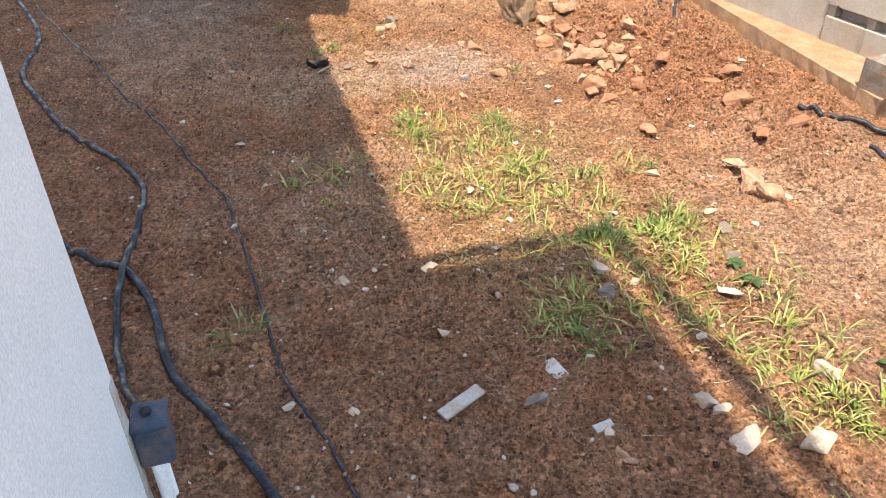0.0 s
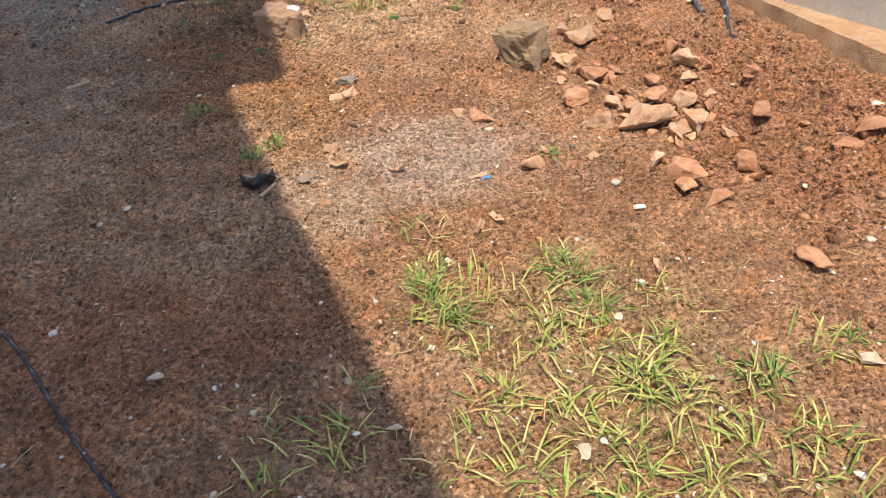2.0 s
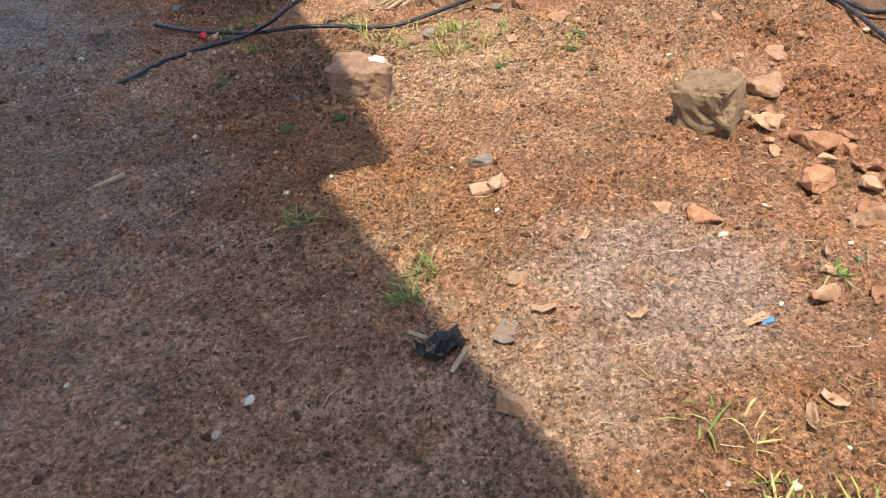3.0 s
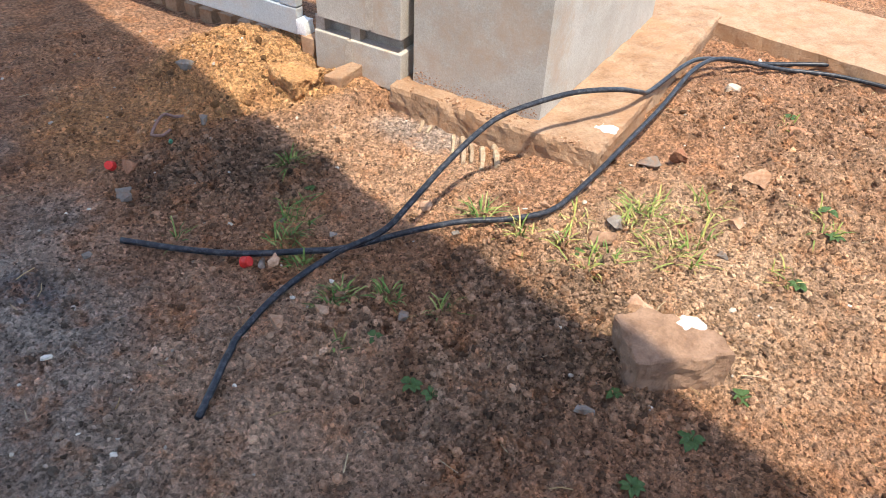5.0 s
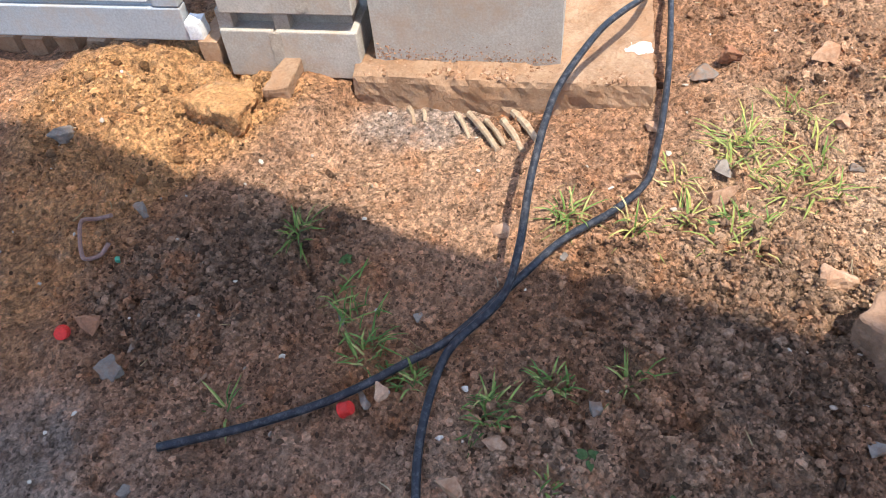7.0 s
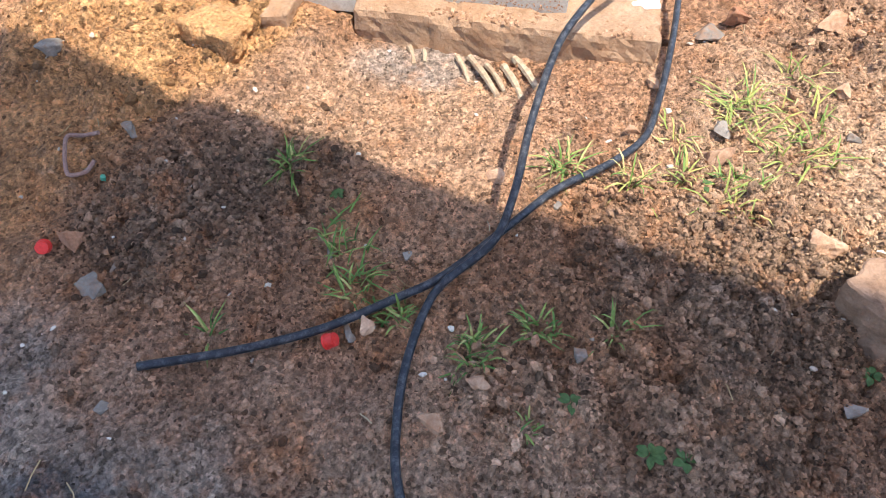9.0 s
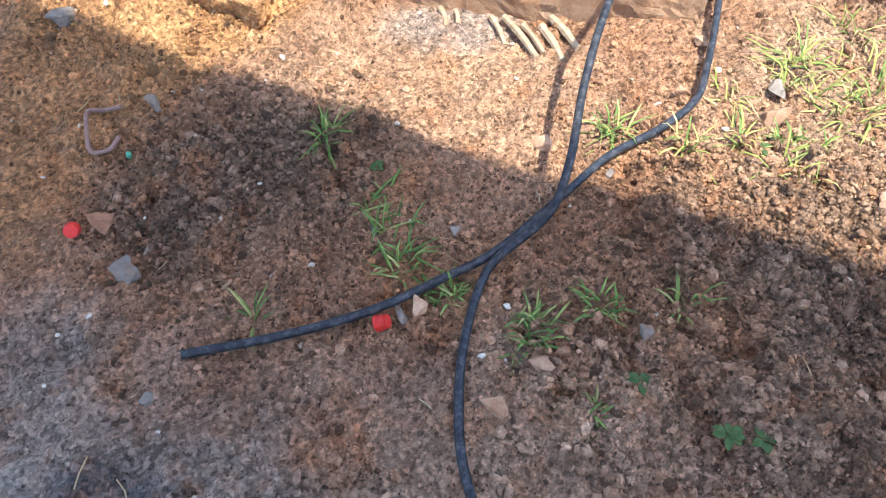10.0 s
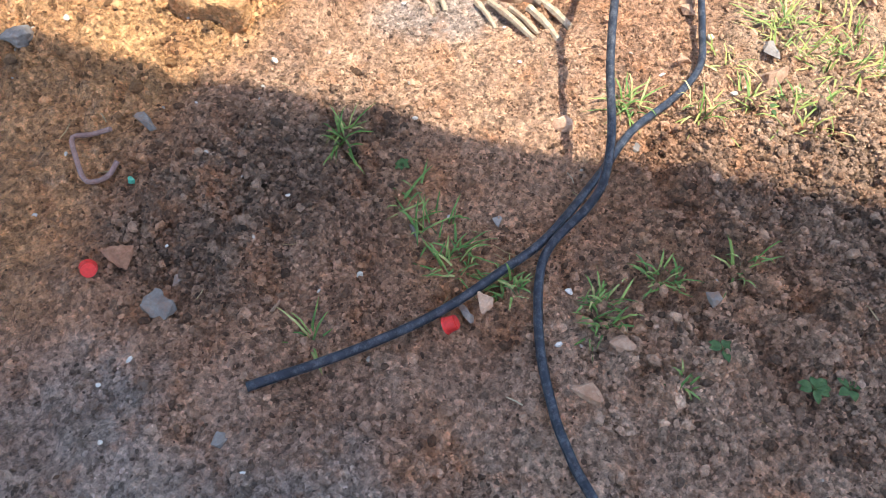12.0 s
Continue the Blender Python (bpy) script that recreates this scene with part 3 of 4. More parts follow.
TAN_SPOTS = [(2.6, 2.2, 0.2), (2.77, 2.2, 0.15), (2.72, 2.12, 0.12), (2.3, 3.1, 0.17), (2.22, 3.22, 0.1), (2.46, 3.44, 0.13), (3.41, 0.95, 0.1), (3.48, 0.83, 0.15), (3.56, 0.74, 0.13), (1.14, 2.53, 0.1),
             (1.27, 1.96, 0.075), (1.77, 2.33, 0.06), (1.27, 1.45, 0.1), (0.68, 3.58, 0.09), (1.54, 4.05, 0.11), (0.77, 3.97, 0.1), (1.29, 3.86, 0.06), (0.25, 4.35, 0.06), (-0.34, 4.21, 0.06), (-0.25, 3.9, 0.055), (-0.39, 3.9, 0.06), (-0.23, 4.0, 0.05), (0.68, 4.21, 0.06), (0.9, 4.29, 0.05), (-0.62, 4.57, 0.035), (0.05, 4.72, 0.045), (1.22, 2.51, 0.09)]
for k, (x, y, d) in enumerate(TAN_SPOTS):
    rock(x, y, (d * 1.3, d * 0.95, d * 0.7), TAN_STONE, "tan rough-faced stone resting on the soil", 400 + k, group="tan stones in the yard", sink=0.2)

heap = random.Random(8)
for k in range(46):
    d = heap.uniform(0.045, 0.13)
    x, y = 2.58 + heap.gauss(0, 0.25), 2.4 + heap.gauss(0, 0.32)
    rock(x, y, (d * 1.3, d * 0.9, d * 0.75), heap.choice((RED_STONE, TAN_STONE)), "angular reddish rubble in the dug heap", 520 + k, group="rubble of the dug heap", sink=0.2)

LIMED = make_plain("limed_rock", (0.16, 0.09, 0.056), (0.35, 0.22, 0.145), 14, 0.9, strength=0.8, distance=0.01, dirt=(0.3, 0.19, 0.13), dirt_scale=9)
LIME = make_plain("lime", (0.62, 0.59, 0.55), (0.78, 0.76, 0.73), 30, 0.9, strength=0.8, distance=0.004, dirt=(0.45, 0.33, 0.24), dirt_scale=28)


def slab_of(outline, thick, rise, seed, taper=0.95, wear=0.012):
    """A broken slab with a crisp outline; rise tilts its top along x and y."""
    bm = bmesh.new()
    n = len(outline)
    top = [bm.verts.new((x, y, rise[0] * x + rise[1] * y)) for x, y in outline]
    foot = [bm.verts.new((x * taper, y * taper, -thick)) for x, y in outline]
    bm.faces.new(top)
    bm.faces.new(foot[::-1])
    for k in range(n):
        bm.faces.new((foot[k], foot[(k + 1) % n], top[(k + 1) % n], top[k]))
    bmesh.ops.recalc_face_normals(bm, faces=bm.faces[:])
    bmesh.ops.bevel(bm, geom=bm.edges[:], offset=0.005, segments=1, affect="EDGES")
    for _ in range(4):
        bmesh.ops.triangulate(bm, faces=bm.faces[:])
        bmesh.ops.subdivide_edges(bm, edges=[e for e in bm.edges if e.calc_length() > 0.02], cuts=1)
    bmesh.ops.triangulate(bm, faces=bm.faces[:])
    for v in bm.verts:
        q = v.co + Vector((seed, seed, 0))
        out = Vector((v.co.x, v.co.y, 0)).normalized()
        v.co += out * (noise.noise(q * 18) + 0.6 * noise.noise(q * 45)) * wear
        v.co.z += (noise.noise(q * 14 + Vector((5, 0, 0))) + 0.6 * noise.noise(q * 50)) * wear * 0.6
    return bm


boulder = new("boulder")
boulder.matrix_world = pose(0.62, 3.34, 0.15)
part("stone", slab_of([(-0.12, 0.13), (-0.01, 0.12), (0.13, 0.0), (0.13, -0.10), (0.05, -0.09), (-0.15, -0.04)], 0.22, (0.0, 0.1), 4, 1.0, 0.014), LIMED, boulder)
part("lime_splash", slab_of([(-0.035, 0.02), (0.0, 0.045), (0.04, 0.02), (0.05, -0.02), (0.02, -0.03), (0.005, -0.005), (-0.02, -0.02)], 0.02, (0.0, 0.1), 9, 0.9, 0.012), LIME, boulder, "splash of white lime").matrix_local = pose(0.06, 0.03, 0.0035)
tagged(boulder, "large flat-topped brown rock with a splash of white lime", "rock")
rock(2.0, 4.79, (0.09, 0.08, 0.06), PALE_STONE, "bright white stone near the concrete ledge", 62)
lump = link("concrete_lump", rough_box((-0.12, -0.09, -0.07), (0.12, 0.09, 0.16), 0.02, 0.05, 21), make_plain("pitted_concrete", (0.28, 0.18, 0.11), (0.44, 0.32, 0.21), 22, 0.95, strength=1.0, distance=0.015, dirt=(0.3, 0.17, 0.09), dirt_scale=9))
lump.matrix_world = pose(2.03, 2.88, at_ground(2.03, 2.88) + 0.02, 6, -8, -38)
tagged(lump, "pitted upright lump of old concrete in the soil", "concrete lump")
def earthen(ob, colour):
    """Gives a lump of earth the colour of the soil it broke from."""
    n = len(ob.data.vertices)
    ob.data.color_attributes.new("soil", "FLOAT_COLOR", "POINT").data.foreach_set("color", np.tile(np.array((*colour, 1.0), np.float32), n))
    return ob


crust = link("soil_slab", slab_of([(-0.14, -0.005), (0.07, -0.13), (0.112, -0.05), (0.106, 0.077), (0.0, 0.13)], 0.16, (-0.08, -0.12), 22, 0.8, 0.022), CLODS)
earthen(crust, (0.53, 0.3, 0.14))
crust.matrix_world = pose(0.0, 5.38, at_ground(0.0, 5.38) + 0.1, 0, 0, -40)
tagged(crust, "broken slab of orange hardened soil beside the heap", "soil slab")
flag = link("flagstone", slab_of([(-0.075, -0.07), (0.015, -0.075), (0.06, 0.09), (0.01, 0.12), (-0.045, 0.02)], 0.12, (0.05, 0.05), 23, 0.96, 0.007), FOOTING)
flag.matrix_world = pose(0.225, 5.32, at_ground(0.225, 5.32) + 0.045, 0, 0, -40)
tagged(flag, "tilted flat sandy concrete fragment by the block screen", "concrete piece")
rock(0.18, 5.63, (0.1, 0.08, 0.07), TAN_STONE, "small rounded tan stone on the orange heap", 63)
rock(0.30, 5.52, (0.13, 0.07, 0.03), PALE_STONE, "thin pale curled fragment leaning on the blocks", 64, tilt=20)

lime = link("lime_patch", slab_of([(-0.05, -0.02), (0.0, -0.045), (0.05, -0.02), (0.045, 0.03), (0.0, 0.04), (-0.04, 0.02)], 0.012, (0, 0), 31, 0.95, 0.01), LIME)
lime.matrix_world = PILLAR @ pose(0.25, 0.12, 0.091)
tagged(lime, "splash of white lime dried on the ledge", "lime splash")

# ---- cables ----
spot = HOUSE @ Vector((ca + 0.012, cb - 0.045, 0))
BOX_TOP = (spot.x, spot.y, 0.31)


def lay_cable(name, points, radius, label, lift=0.6, seed=1):
    """A cable over the ground; each point is x, y and its height over the soil."""
    pts = [(x, y, at_ground(x, y) + radius * lift + h) for x, y, h in smooth_path(points)]
    ob = link(name, tube(pts, radius, 12, seed), RUBBER, smooth=True)
    return tagged(ob, label, "cable")


def hung_cable(points, radius, label, seed):
    """A cable through points given with their heights over level ground, kept clear of the soil."""
    pts = [(x, y, max(z, at_ground(x, y) + radius * 0.7)) for x, y, z in smooth_path(points)]
    ob = link("power_cable", tube(pts, radius, 12, seed), RUBBER, smooth=True)
    return tagged(ob, label, "cable")


hung_cable([(-0.66, 3.62, 0.012), (-0.6, 3.73, 0.012), (-0.52, 3.87, 0.012), (-0.449, 3.952, 0.012), (-0.373, 4.024, 0.012), (-0.279, 4.092, 0.012), (-0.183, 4.145, 0.015), (-0.113, 4.156, 0.035), (0.019, 4.13, 0.1), (0.131, 4.172, 0.163),
            (0.295, 4.279, 0.216), (0.464, 4.372, 0.268), (0.6, 4.43, 0.288), (0.85, 4.505, 0.28), (1.0, 4.53, 0.268), (1.18, 4.56, 0.232), (1.33, 4.63, 0.165), (1.457, 4.716, 0.112), (1.8, 4.912, 0.108), (2.03, 5.0, 0.06), (2.3, 4.95, 0.02), (2.63, 4.79, 0.04), (2.94, 4.48, 0.1)],
           0.0108, "thick black rubber cable arching up onto the ledge", 1)
hung_cable([(-0.8, 4.471, 0.012), (-0.603, 4.351, 0.012), (-0.422, 4.263, 0.015), (-0.237, 4.208, 0.02), (-0.102, 4.178, 0.022), (0.122, 4.172, 0.04), (0.32, 4.181, 0.03), (0.507, 4.152, 0.02), (0.665, 4.151, 0.02), (0.797, 4.209, 0.03), (0.969, 4.304, 0.05), (1.18, 4.436, 0.07),
            (1.473, 4.635, 0.075), (1.8, 4.86, 0.1), (2.05, 4.95, 0.08), (2.35, 4.87, 0.02), (2.6, 4.7, 0.02), (2.85, 4.36, 0.02), (2.9, 4.1, 0.03), (2.93, 3.8, 0.03), (2.96, 3.42, 0.02)],
           0.0108, "thick black rubber cable with a bare cut end", 2)
lay_cable("power_cable", [(2.75, 4.42, 0.0), (2.95, 4.03, 0.02), (3.08, 3.7, 0.03), (3.06, 3.27, 0.0), (3.1, 3.02, 0.0)], 0.0115, "black cable looped beside the strip footing", seed=3)
lay_cable("power_cable", [(3.74, 1.7, 0), (3.96, 1.58, 0.01), (4.25, 1.48, 0.01), (4.6, 1.4, 0)], 0.013, "dusty black cable under the block wall", seed=4)
lay_cable("power_cable", [(4.03, 1.33, 0), (4.16, 1.16, 0.01), (4.5, 1.0, 0)], 0.011, "short dusty cable curling in loose soil", seed=5)
lay_cable("power_cable", [(-2.8, 3.1, 0), (-1.88, 2.51, 0), (-1.01, 1.74, 0), (-0.66, 1.18, 0), (-0.2, 0.8, 0), (0.23, 0.51, 0), (0.79, 0.22, 0), (1.0, 0.0, 0), (1.12, -0.24, 0.0), (1.26, -0.52, 0.016), (1.44, -0.8, 0), (1.6, -0.97, 0.05), (1.78, -1.15, 0.17), BOX_TOP],
          0.0125, "black cable running into the blue box", seed=6)
lay_cable("power_cable", [(0.5, -0.1, 0), (0.9, -0.38, 0), (1.2, -0.44, 0.0), (1.35, -0.53, 0.0), (1.47, -0.63, 0), (1.69, -0.87, 0), (1.94, -1.03, 0), (2.24, -1.23, 0), (2.7, -1.6, 0)], 0.0145, "thick black cable winding past the house corner", seed=7)
lay_cable("thin_wire", [(-1.6, 2.4, 0), (-0.95, 1.88, 0), (-0.3, 1.4, 0), (0.16, 1.02, 0), (0.6, 0.72, 0), (0.99, 0.39, 0), (1.3, 0.14, 0), (1.47, -0.06, 0), (1.78, -0.45, 0), (2.05, -0.8, 0), (2.28, -1.0, 0), (2.45, -1.18, 0), (2.8, -1.5, 0)],
          0.0055, "thin dark wire half buried in red soil", seed=8)

# ---- blue box and trim at the house corner ----
blue = new("junction_box")
blue.matrix_world = HOUSE @ Matrix.Translation((ca, cb, 0))
part("body", box((-0.03, -0.085, 0.17), (0.055, -0.004, 0.288), 0.008), BLUE, blue)
part("cover", box((-0.036, -0.09, 0.291), (0.06, -0.004, 0.305), 0.004), BLUE, blue, "dark blue painted cover")
for k in range(2):
    part("conduit", tube([(0.03 - 0.045 * k, -0.04, -0.1), (0.03 - 0.045 * k, -0.04, 0.05), (0.03 - 0.045 * k, -0.04, 0.168)], 0.017, 12), WHITE, blue, "white conduit pipe", True)
tagged(blue, "dark blue painted box on white conduits at the wall foot", "junction box")

# ---- offcuts, litter ----
def flat_piece(name, x, y, size, turn, material, label, category, tilt=3.0):
    ob = link(name, box([-c / 2 for c in size], [c / 2 for c in size], min(size) * 0.2), material)
    ob.matrix_world = pose(x, y, at_ground(x, y) + size[2] * 0.5 + 0.002, tilt, -tilt, turn)
    return tagged(ob, label, category)


flat_piece("tile_offcut", 2.62, -0.79, (0.155, 0.042, 0.012), 58, CERAMIC, "narrow grey tile strip lying on red soil", "tile piece")
flat_piece("tile_offcut", 2.855, -0.55, (0.095, 0.055, 0.01), -48, CERAMIC, "small rectangular grey tile offcut", "tile piece")
flat_piece("tile_offcut", 3.03, -0.76, (0.06, 0.03, 0.01), 40, CERAMIC, "tiny grey tile chip on the soil", "tile piece")
flat_piece("wood_scrap", -0.30, 2.66, (0.12, 0.02, 0.014), 40, WOOD, "short pale wood scrap in the shade", "wood scrap")
flat_piece("wood_scrap", 1.18, 2.5, (0.12, 0.06, 0.02), 15, TAN_STONE, "flat tan chip beside a grey stone", "stone chip")
for k, (x0, y0, x1, y1, r) in enumerate([(0.57, 4.85, 0.52, 4.74, 0.014), (0.60, 4.82, 0.51, 4.60, 0.017), (0.61, 4.75, 0.55, 4.61, 0.013), (0.64, 4.70, 0.57, 4.55, 0.016), (0.70, 4.71, 0.64, 4.55, 0.018), (0.48, 4.99, 0.43, 4.91, 0.013), (0.5, 4.94, 0.46, 4.89, 0.011)]):
    z0, z1 = at_ground(x0, y0) + r * 0.9, at_ground(x1, y1) + r * 0.1
    stick = link("wood_stick", tube([(x0, y0, z0), ((x0 + x1) / 2 + 0.004, (y0 + y1) / 2, (z0 + z1) / 2 + 0.003), (x1, y1, z1)], r * 0.75, 7, k + 1, 0.22, 0.8), PALE_WOOD)
    tagged(stick, "short pale split stick lying by the ledge", "stick", "sticks by the ledge")


def cap(x, y, tilt, turn, label):
    """A small ribbed bottle cap."""
    thing = new("bottle_cap")
    thing.matrix_world = pose(x, y, at_ground(x, y) + 0.018, tilt, 10, turn)
    bm = bmesh.new()
    bmesh.ops.create_cone(bm, cap_ends=True, segments=20, radius1=0.019, radius2=0.017, depth=0.03)
    bmesh.ops.bevel(bm, geom=[e for e in bm.edges if abs(e.verts[0].co.z - e.verts[1].co.z) < 1e-5], offset=0.002, segments=2, affect="EDGES")
    part("shell", bm, RED_PLASTIC, thing, smooth=False)
    bm = bmesh.new()
    bmesh.ops.create_cone(bm, cap_ends=True, segments=20, radius1=0.0202, radius2=0.0198, depth=0.006, matrix=Matrix.Translation((0, 0, -0.011)))
    part("rim", bm, RED_PLASTIC, thing)
    return tagged(thing, label, "bottle cap")


cap(-0.425, 4.225, 60, 40, "bright red plastic cap beside the cable")
cap(-0.81, 4.95, 50, -30, "bright red plastic cap on dark clods")
wire = link("bent_wire", tube([(x, y, at_ground(x, y) + h + 0.006) for x, y, h in ((-0.505, 5.235, 0.02), (-0.54, 5.28, 0.016), (-0.575, 5.305, 0.012), (-0.61, 5.25, 0.012), (-0.64, 5.19, 0.01), (-0.635, 5.15, 0.01), (-0.6, 5.14, 0.012), (-0.565, 5.14, 0.016))], 0.0065, 8), RUST)
tagged(wire, "bent rusty iron rod hook on the soil", "iron rod")
rock(-0.57, 5.085, (0.05, 0.035, 0.03), GREEN_PLASTIC, "crumpled scrap of green plastic", 71, "plastic_scrap", "plastic scrap")
rock(1.95, 1.76, (0.055, 0.03, 0.012), BLUE_PLASTIC, "bright blue scrap of plastic among grass", 72, "plastic_scrap", "plastic scrap", turn=20)
rock(2.28, 2.02, (0.03, 0.02, 0.02), GREEN_PLASTIC, "tiny green plastic twist tie", 73, "plastic_scrap", "plastic scrap")


def sheet_scrap(name, x, y, w, h, turn, material, label, category, curl=0.03, seed=1, thick=0.002):
    """A crumpled or curled thin sheet."""
    bm = bmesh.new()
    bmesh.ops.create_grid(bm, x_segments=7, y_segments=5, size=0.5)
    for v in bm.verts:
        u, q = v.co.x, v.co.y
        edge = 1 - 0.5 * abs(u) ** 1.5
        v.co = Vector((u * w, q * h * edge, curl * (u * u * 2.2 + q * q) + curl * noise.noise(Vector((u * 3, q * 3, seed)))))
    made = bmesh.ops.extrude_face_region(bm, geom=bm.faces[:])
    for v in [g for g in made["geom"] if isinstance(g, bmesh.types.BMVert)]:
        v.co.z += thick
    bmesh.ops.recalc_face_normals(bm, faces=bm.faces[:])
    ob = link(name, bm, material)
    ob.matrix_world = pose(x, y, at_ground(x, y) + 0.008, 0, 0, turn)
    return tagged(ob, label, category)


sheet_scrap("plastic_bag_scrap", 1.07, 1.65, 0.13, 0.1, 30, BLACK_PLASTIC, "crumpled black plastic scrap at the shadow edge", "plastic scrap", 0.05, 3)
flat_piece("wood_scrap", 1.12, 1.61, (0.09, 0.014, 0.01), 65, WOOD, "pale splinter on the black plastic scrap", "wood scrap", 8)
flat_piece("wood_scrap", 1.0, 1.71, (0.07, 0.014, 0.01), -35, WOOD, "pale splinter beside the black plastic scrap", "wood scrap", 8)
sheet_scrap("metal_scrap", 1.25, 1.72, 0.09, 0.07, 70, GREY_STONE, "grey flat scrap in the dust", "scrap", 0.01, 5)
for k, (x, y, w, t) in enumerate([(1.92, 1.76, 0.1, 30), (1.96, 1.42, 0.09, 80), (2.02, 1.46, 0.08, 140), (1.6, 1.75, 0.07, 15), (1.5, 2.2, 0.08, 60), (2.55, 1.2, 0.07, 100), (1.35, 1.8, 0.09, 10), (1.83, 2.3, 0.06, 50), (3.1, -0.85, 0.09, 150), (2.2, 2.05, 0.07, 75)]):
    sheet_scrap("dead_leaf", x, y, w * 0.8, w * 0.3, t, DEAD_LEAF, "curled dry brown leaf on the soil", "leaf", 0.018, 10 + k)

# ---- kerb slab and sackcloth by the block wall ----
kerb = link("kerb_slab", rough_box((0, -0.07, -0.15), (1.1, 0.07, 0.24), 0.05, 0.01, 33), GREY_STONE)
kerb.matrix_world = pose(4.09, 1.98, 0, 0, 0, -52)
tagged(kerb, "grey concrete slab standing on edge by the wall", "concrete slab")
bm = bmesh.new()
bmesh.ops.create_grid(bm, x_segments=26, y_segments=18, size=0.5)
for v in bm.verts:
    u, q = v.co.x, v.co.y
    over = max(0.0, abs(q) - 0.16)
    v.co = Vector((u * 0.8 + 0.02 * noise.noise(Vector((u * 5, q * 5, 1))), math.copysign(min(abs(q), 0.16) * 0.52 + over * 0.12, q), 0.262 - over * 0.5 + 0.035 * noise.noise(Vector((u * 6, q * 5, 3))) + 0.012))
made = bmesh.ops.extrude_face_region(bm, geom=bm.faces[:])
for v in [g for g in made["geom"] if isinstance(g, bmesh.types.BMVert)]:
    v.co.z += 0.006
bmesh.ops.recalc_face_normals(bm, faces=bm.faces[:])
sack = link("sackcloth", bm, SACKCLOTH, smooth=True)
sack.matrix_world = pose(4.09, 1.98, 0, 0, 0, -52) @ pose(0.62, 0, 0)
tagged(sack, "brown frayed sackcloth draped over the grey slab", "cloth")


# ---- grass and weeds ----
def blades(name, tufts, material, label, seed, width=0.0029):
    """Tufts of bent, tapering blades; a tuft is x, y, spread, count and length."""
    rng = np.random.RandomState(seed)
    verts, faces = [], []
    for x, y, spread, count, length in tufts:
        for _ in range(int(count * 1.25)):
            r, a = spread * math.sqrt(rng.rand()) * 0.5, rng.rand() * 6.283
            px, py = x + r * math.cos(a), y + r * math.sin(a)
            pz = at_ground(px, py) - 0.004
            d = a + rng.normal(0, 1.5)
            reach, lift = length * rng.uniform(0.35, 1.15), rng.uniform(0.1, 1.15)
            w = width * rng.uniform(0.6, 1.3)
            sx, sy = -math.sin(d) * w, math.cos(d) * w
            base = len(verts)
            for f, k in ((0.0, 1.0), (0.4, 0.9), (0.75, 0.6)):
                ox, oy = math.cos(d) * reach * f * (1.1 - lift * 0.6), math.sin(d) * reach * f * (1.1 - lift * 0.6)
                oz = reach * lift * (f * 1.35 - f * f * 0.9)
                verts += [(px + ox - sx * k, py + oy - sy * k, pz + oz), (px + ox + sx * k, py + oy + sy * k, pz + oz)]
            f = 1.0
            verts.append((px + math.cos(d) * reach * (1.1 - lift * 0.6), py + math.sin(d) * reach * (1.1 - lift * 0.6), pz + reach * lift * 0.42 + 0.004))
            faces += [(base, base + 1, base + 3, base + 2), (base + 2, base + 3, base + 5, base + 4), (base + 4, base + 5, base + 6)]
    me = bpy.data.meshes.new(name)
    me.from_pydata(verts, [], faces)
    me.materials.append(material)
    return tagged(new(name, me), label, "grass", kind="stuff")


rng = np.random.RandomState(4)
patch = []
for cx, cy, rx, ry, n in ((2.25, 0.75, 0.5, 0.42, 60), (2.75, 0.45, 0.45, 0.4, 60), (3.15, 0.15, 0.3, 0.4, 40), (2.85, -0.15, 0.35, 0.3, 30), (3.5, -0.3, 0.35, 0.35, 40), (1.75, 0.4, 0.35, 0.3, 14), (2.1, 1.1, 0.35, 0.2, 18), (3.75, -0.55, 0.2, 0.25, 22)):
    for _ in range(int(n * 0.62)):
        patch.append((cx + rng.normal(0, 0.5) * rx, cy + rng.normal(0, 0.5) * ry, rng.uniform(0.05, 0.2), rng.randint(8, 20), rng.uniform(0.07, 0.16)))
blades("dry_grass", patch, DRY, "yellowing short grass in a sunlit patch", 5)
GREEN = [(1.83, 1.06, 0.1, 40, 0.13), (1.95, 0.95, 0.08, 30, 0.11), (2.28, 1.16, 0.12, 50, 0.13), (2.35, 1.0, 0.1, 40, 0.12), (2.78, 0.76, 0.1, 36, 0.12), (2.91, 0.24, 0.13, 80, 0.14), (3.16, 0.43, 0.12, 50, 0.17), (3.1, 0.3, 0.1, 36, 0.15),
         (2.85, -0.3, 0.14, 50, 0.12), (2.95, -0.4, 0.1, 36, 0.12), (3.06, 0.92, 0.07, 24, 0.08), (1.81, -0.66, 0.14, 26, 0.13), (2.18, 1.94, 0.06, 16, 0.09), (1.0, 2.05, 0.08, 30, 0.1)]
blades("green_grass", GREEN, GRASS, "fresh green grass tufts on red soil", 6)
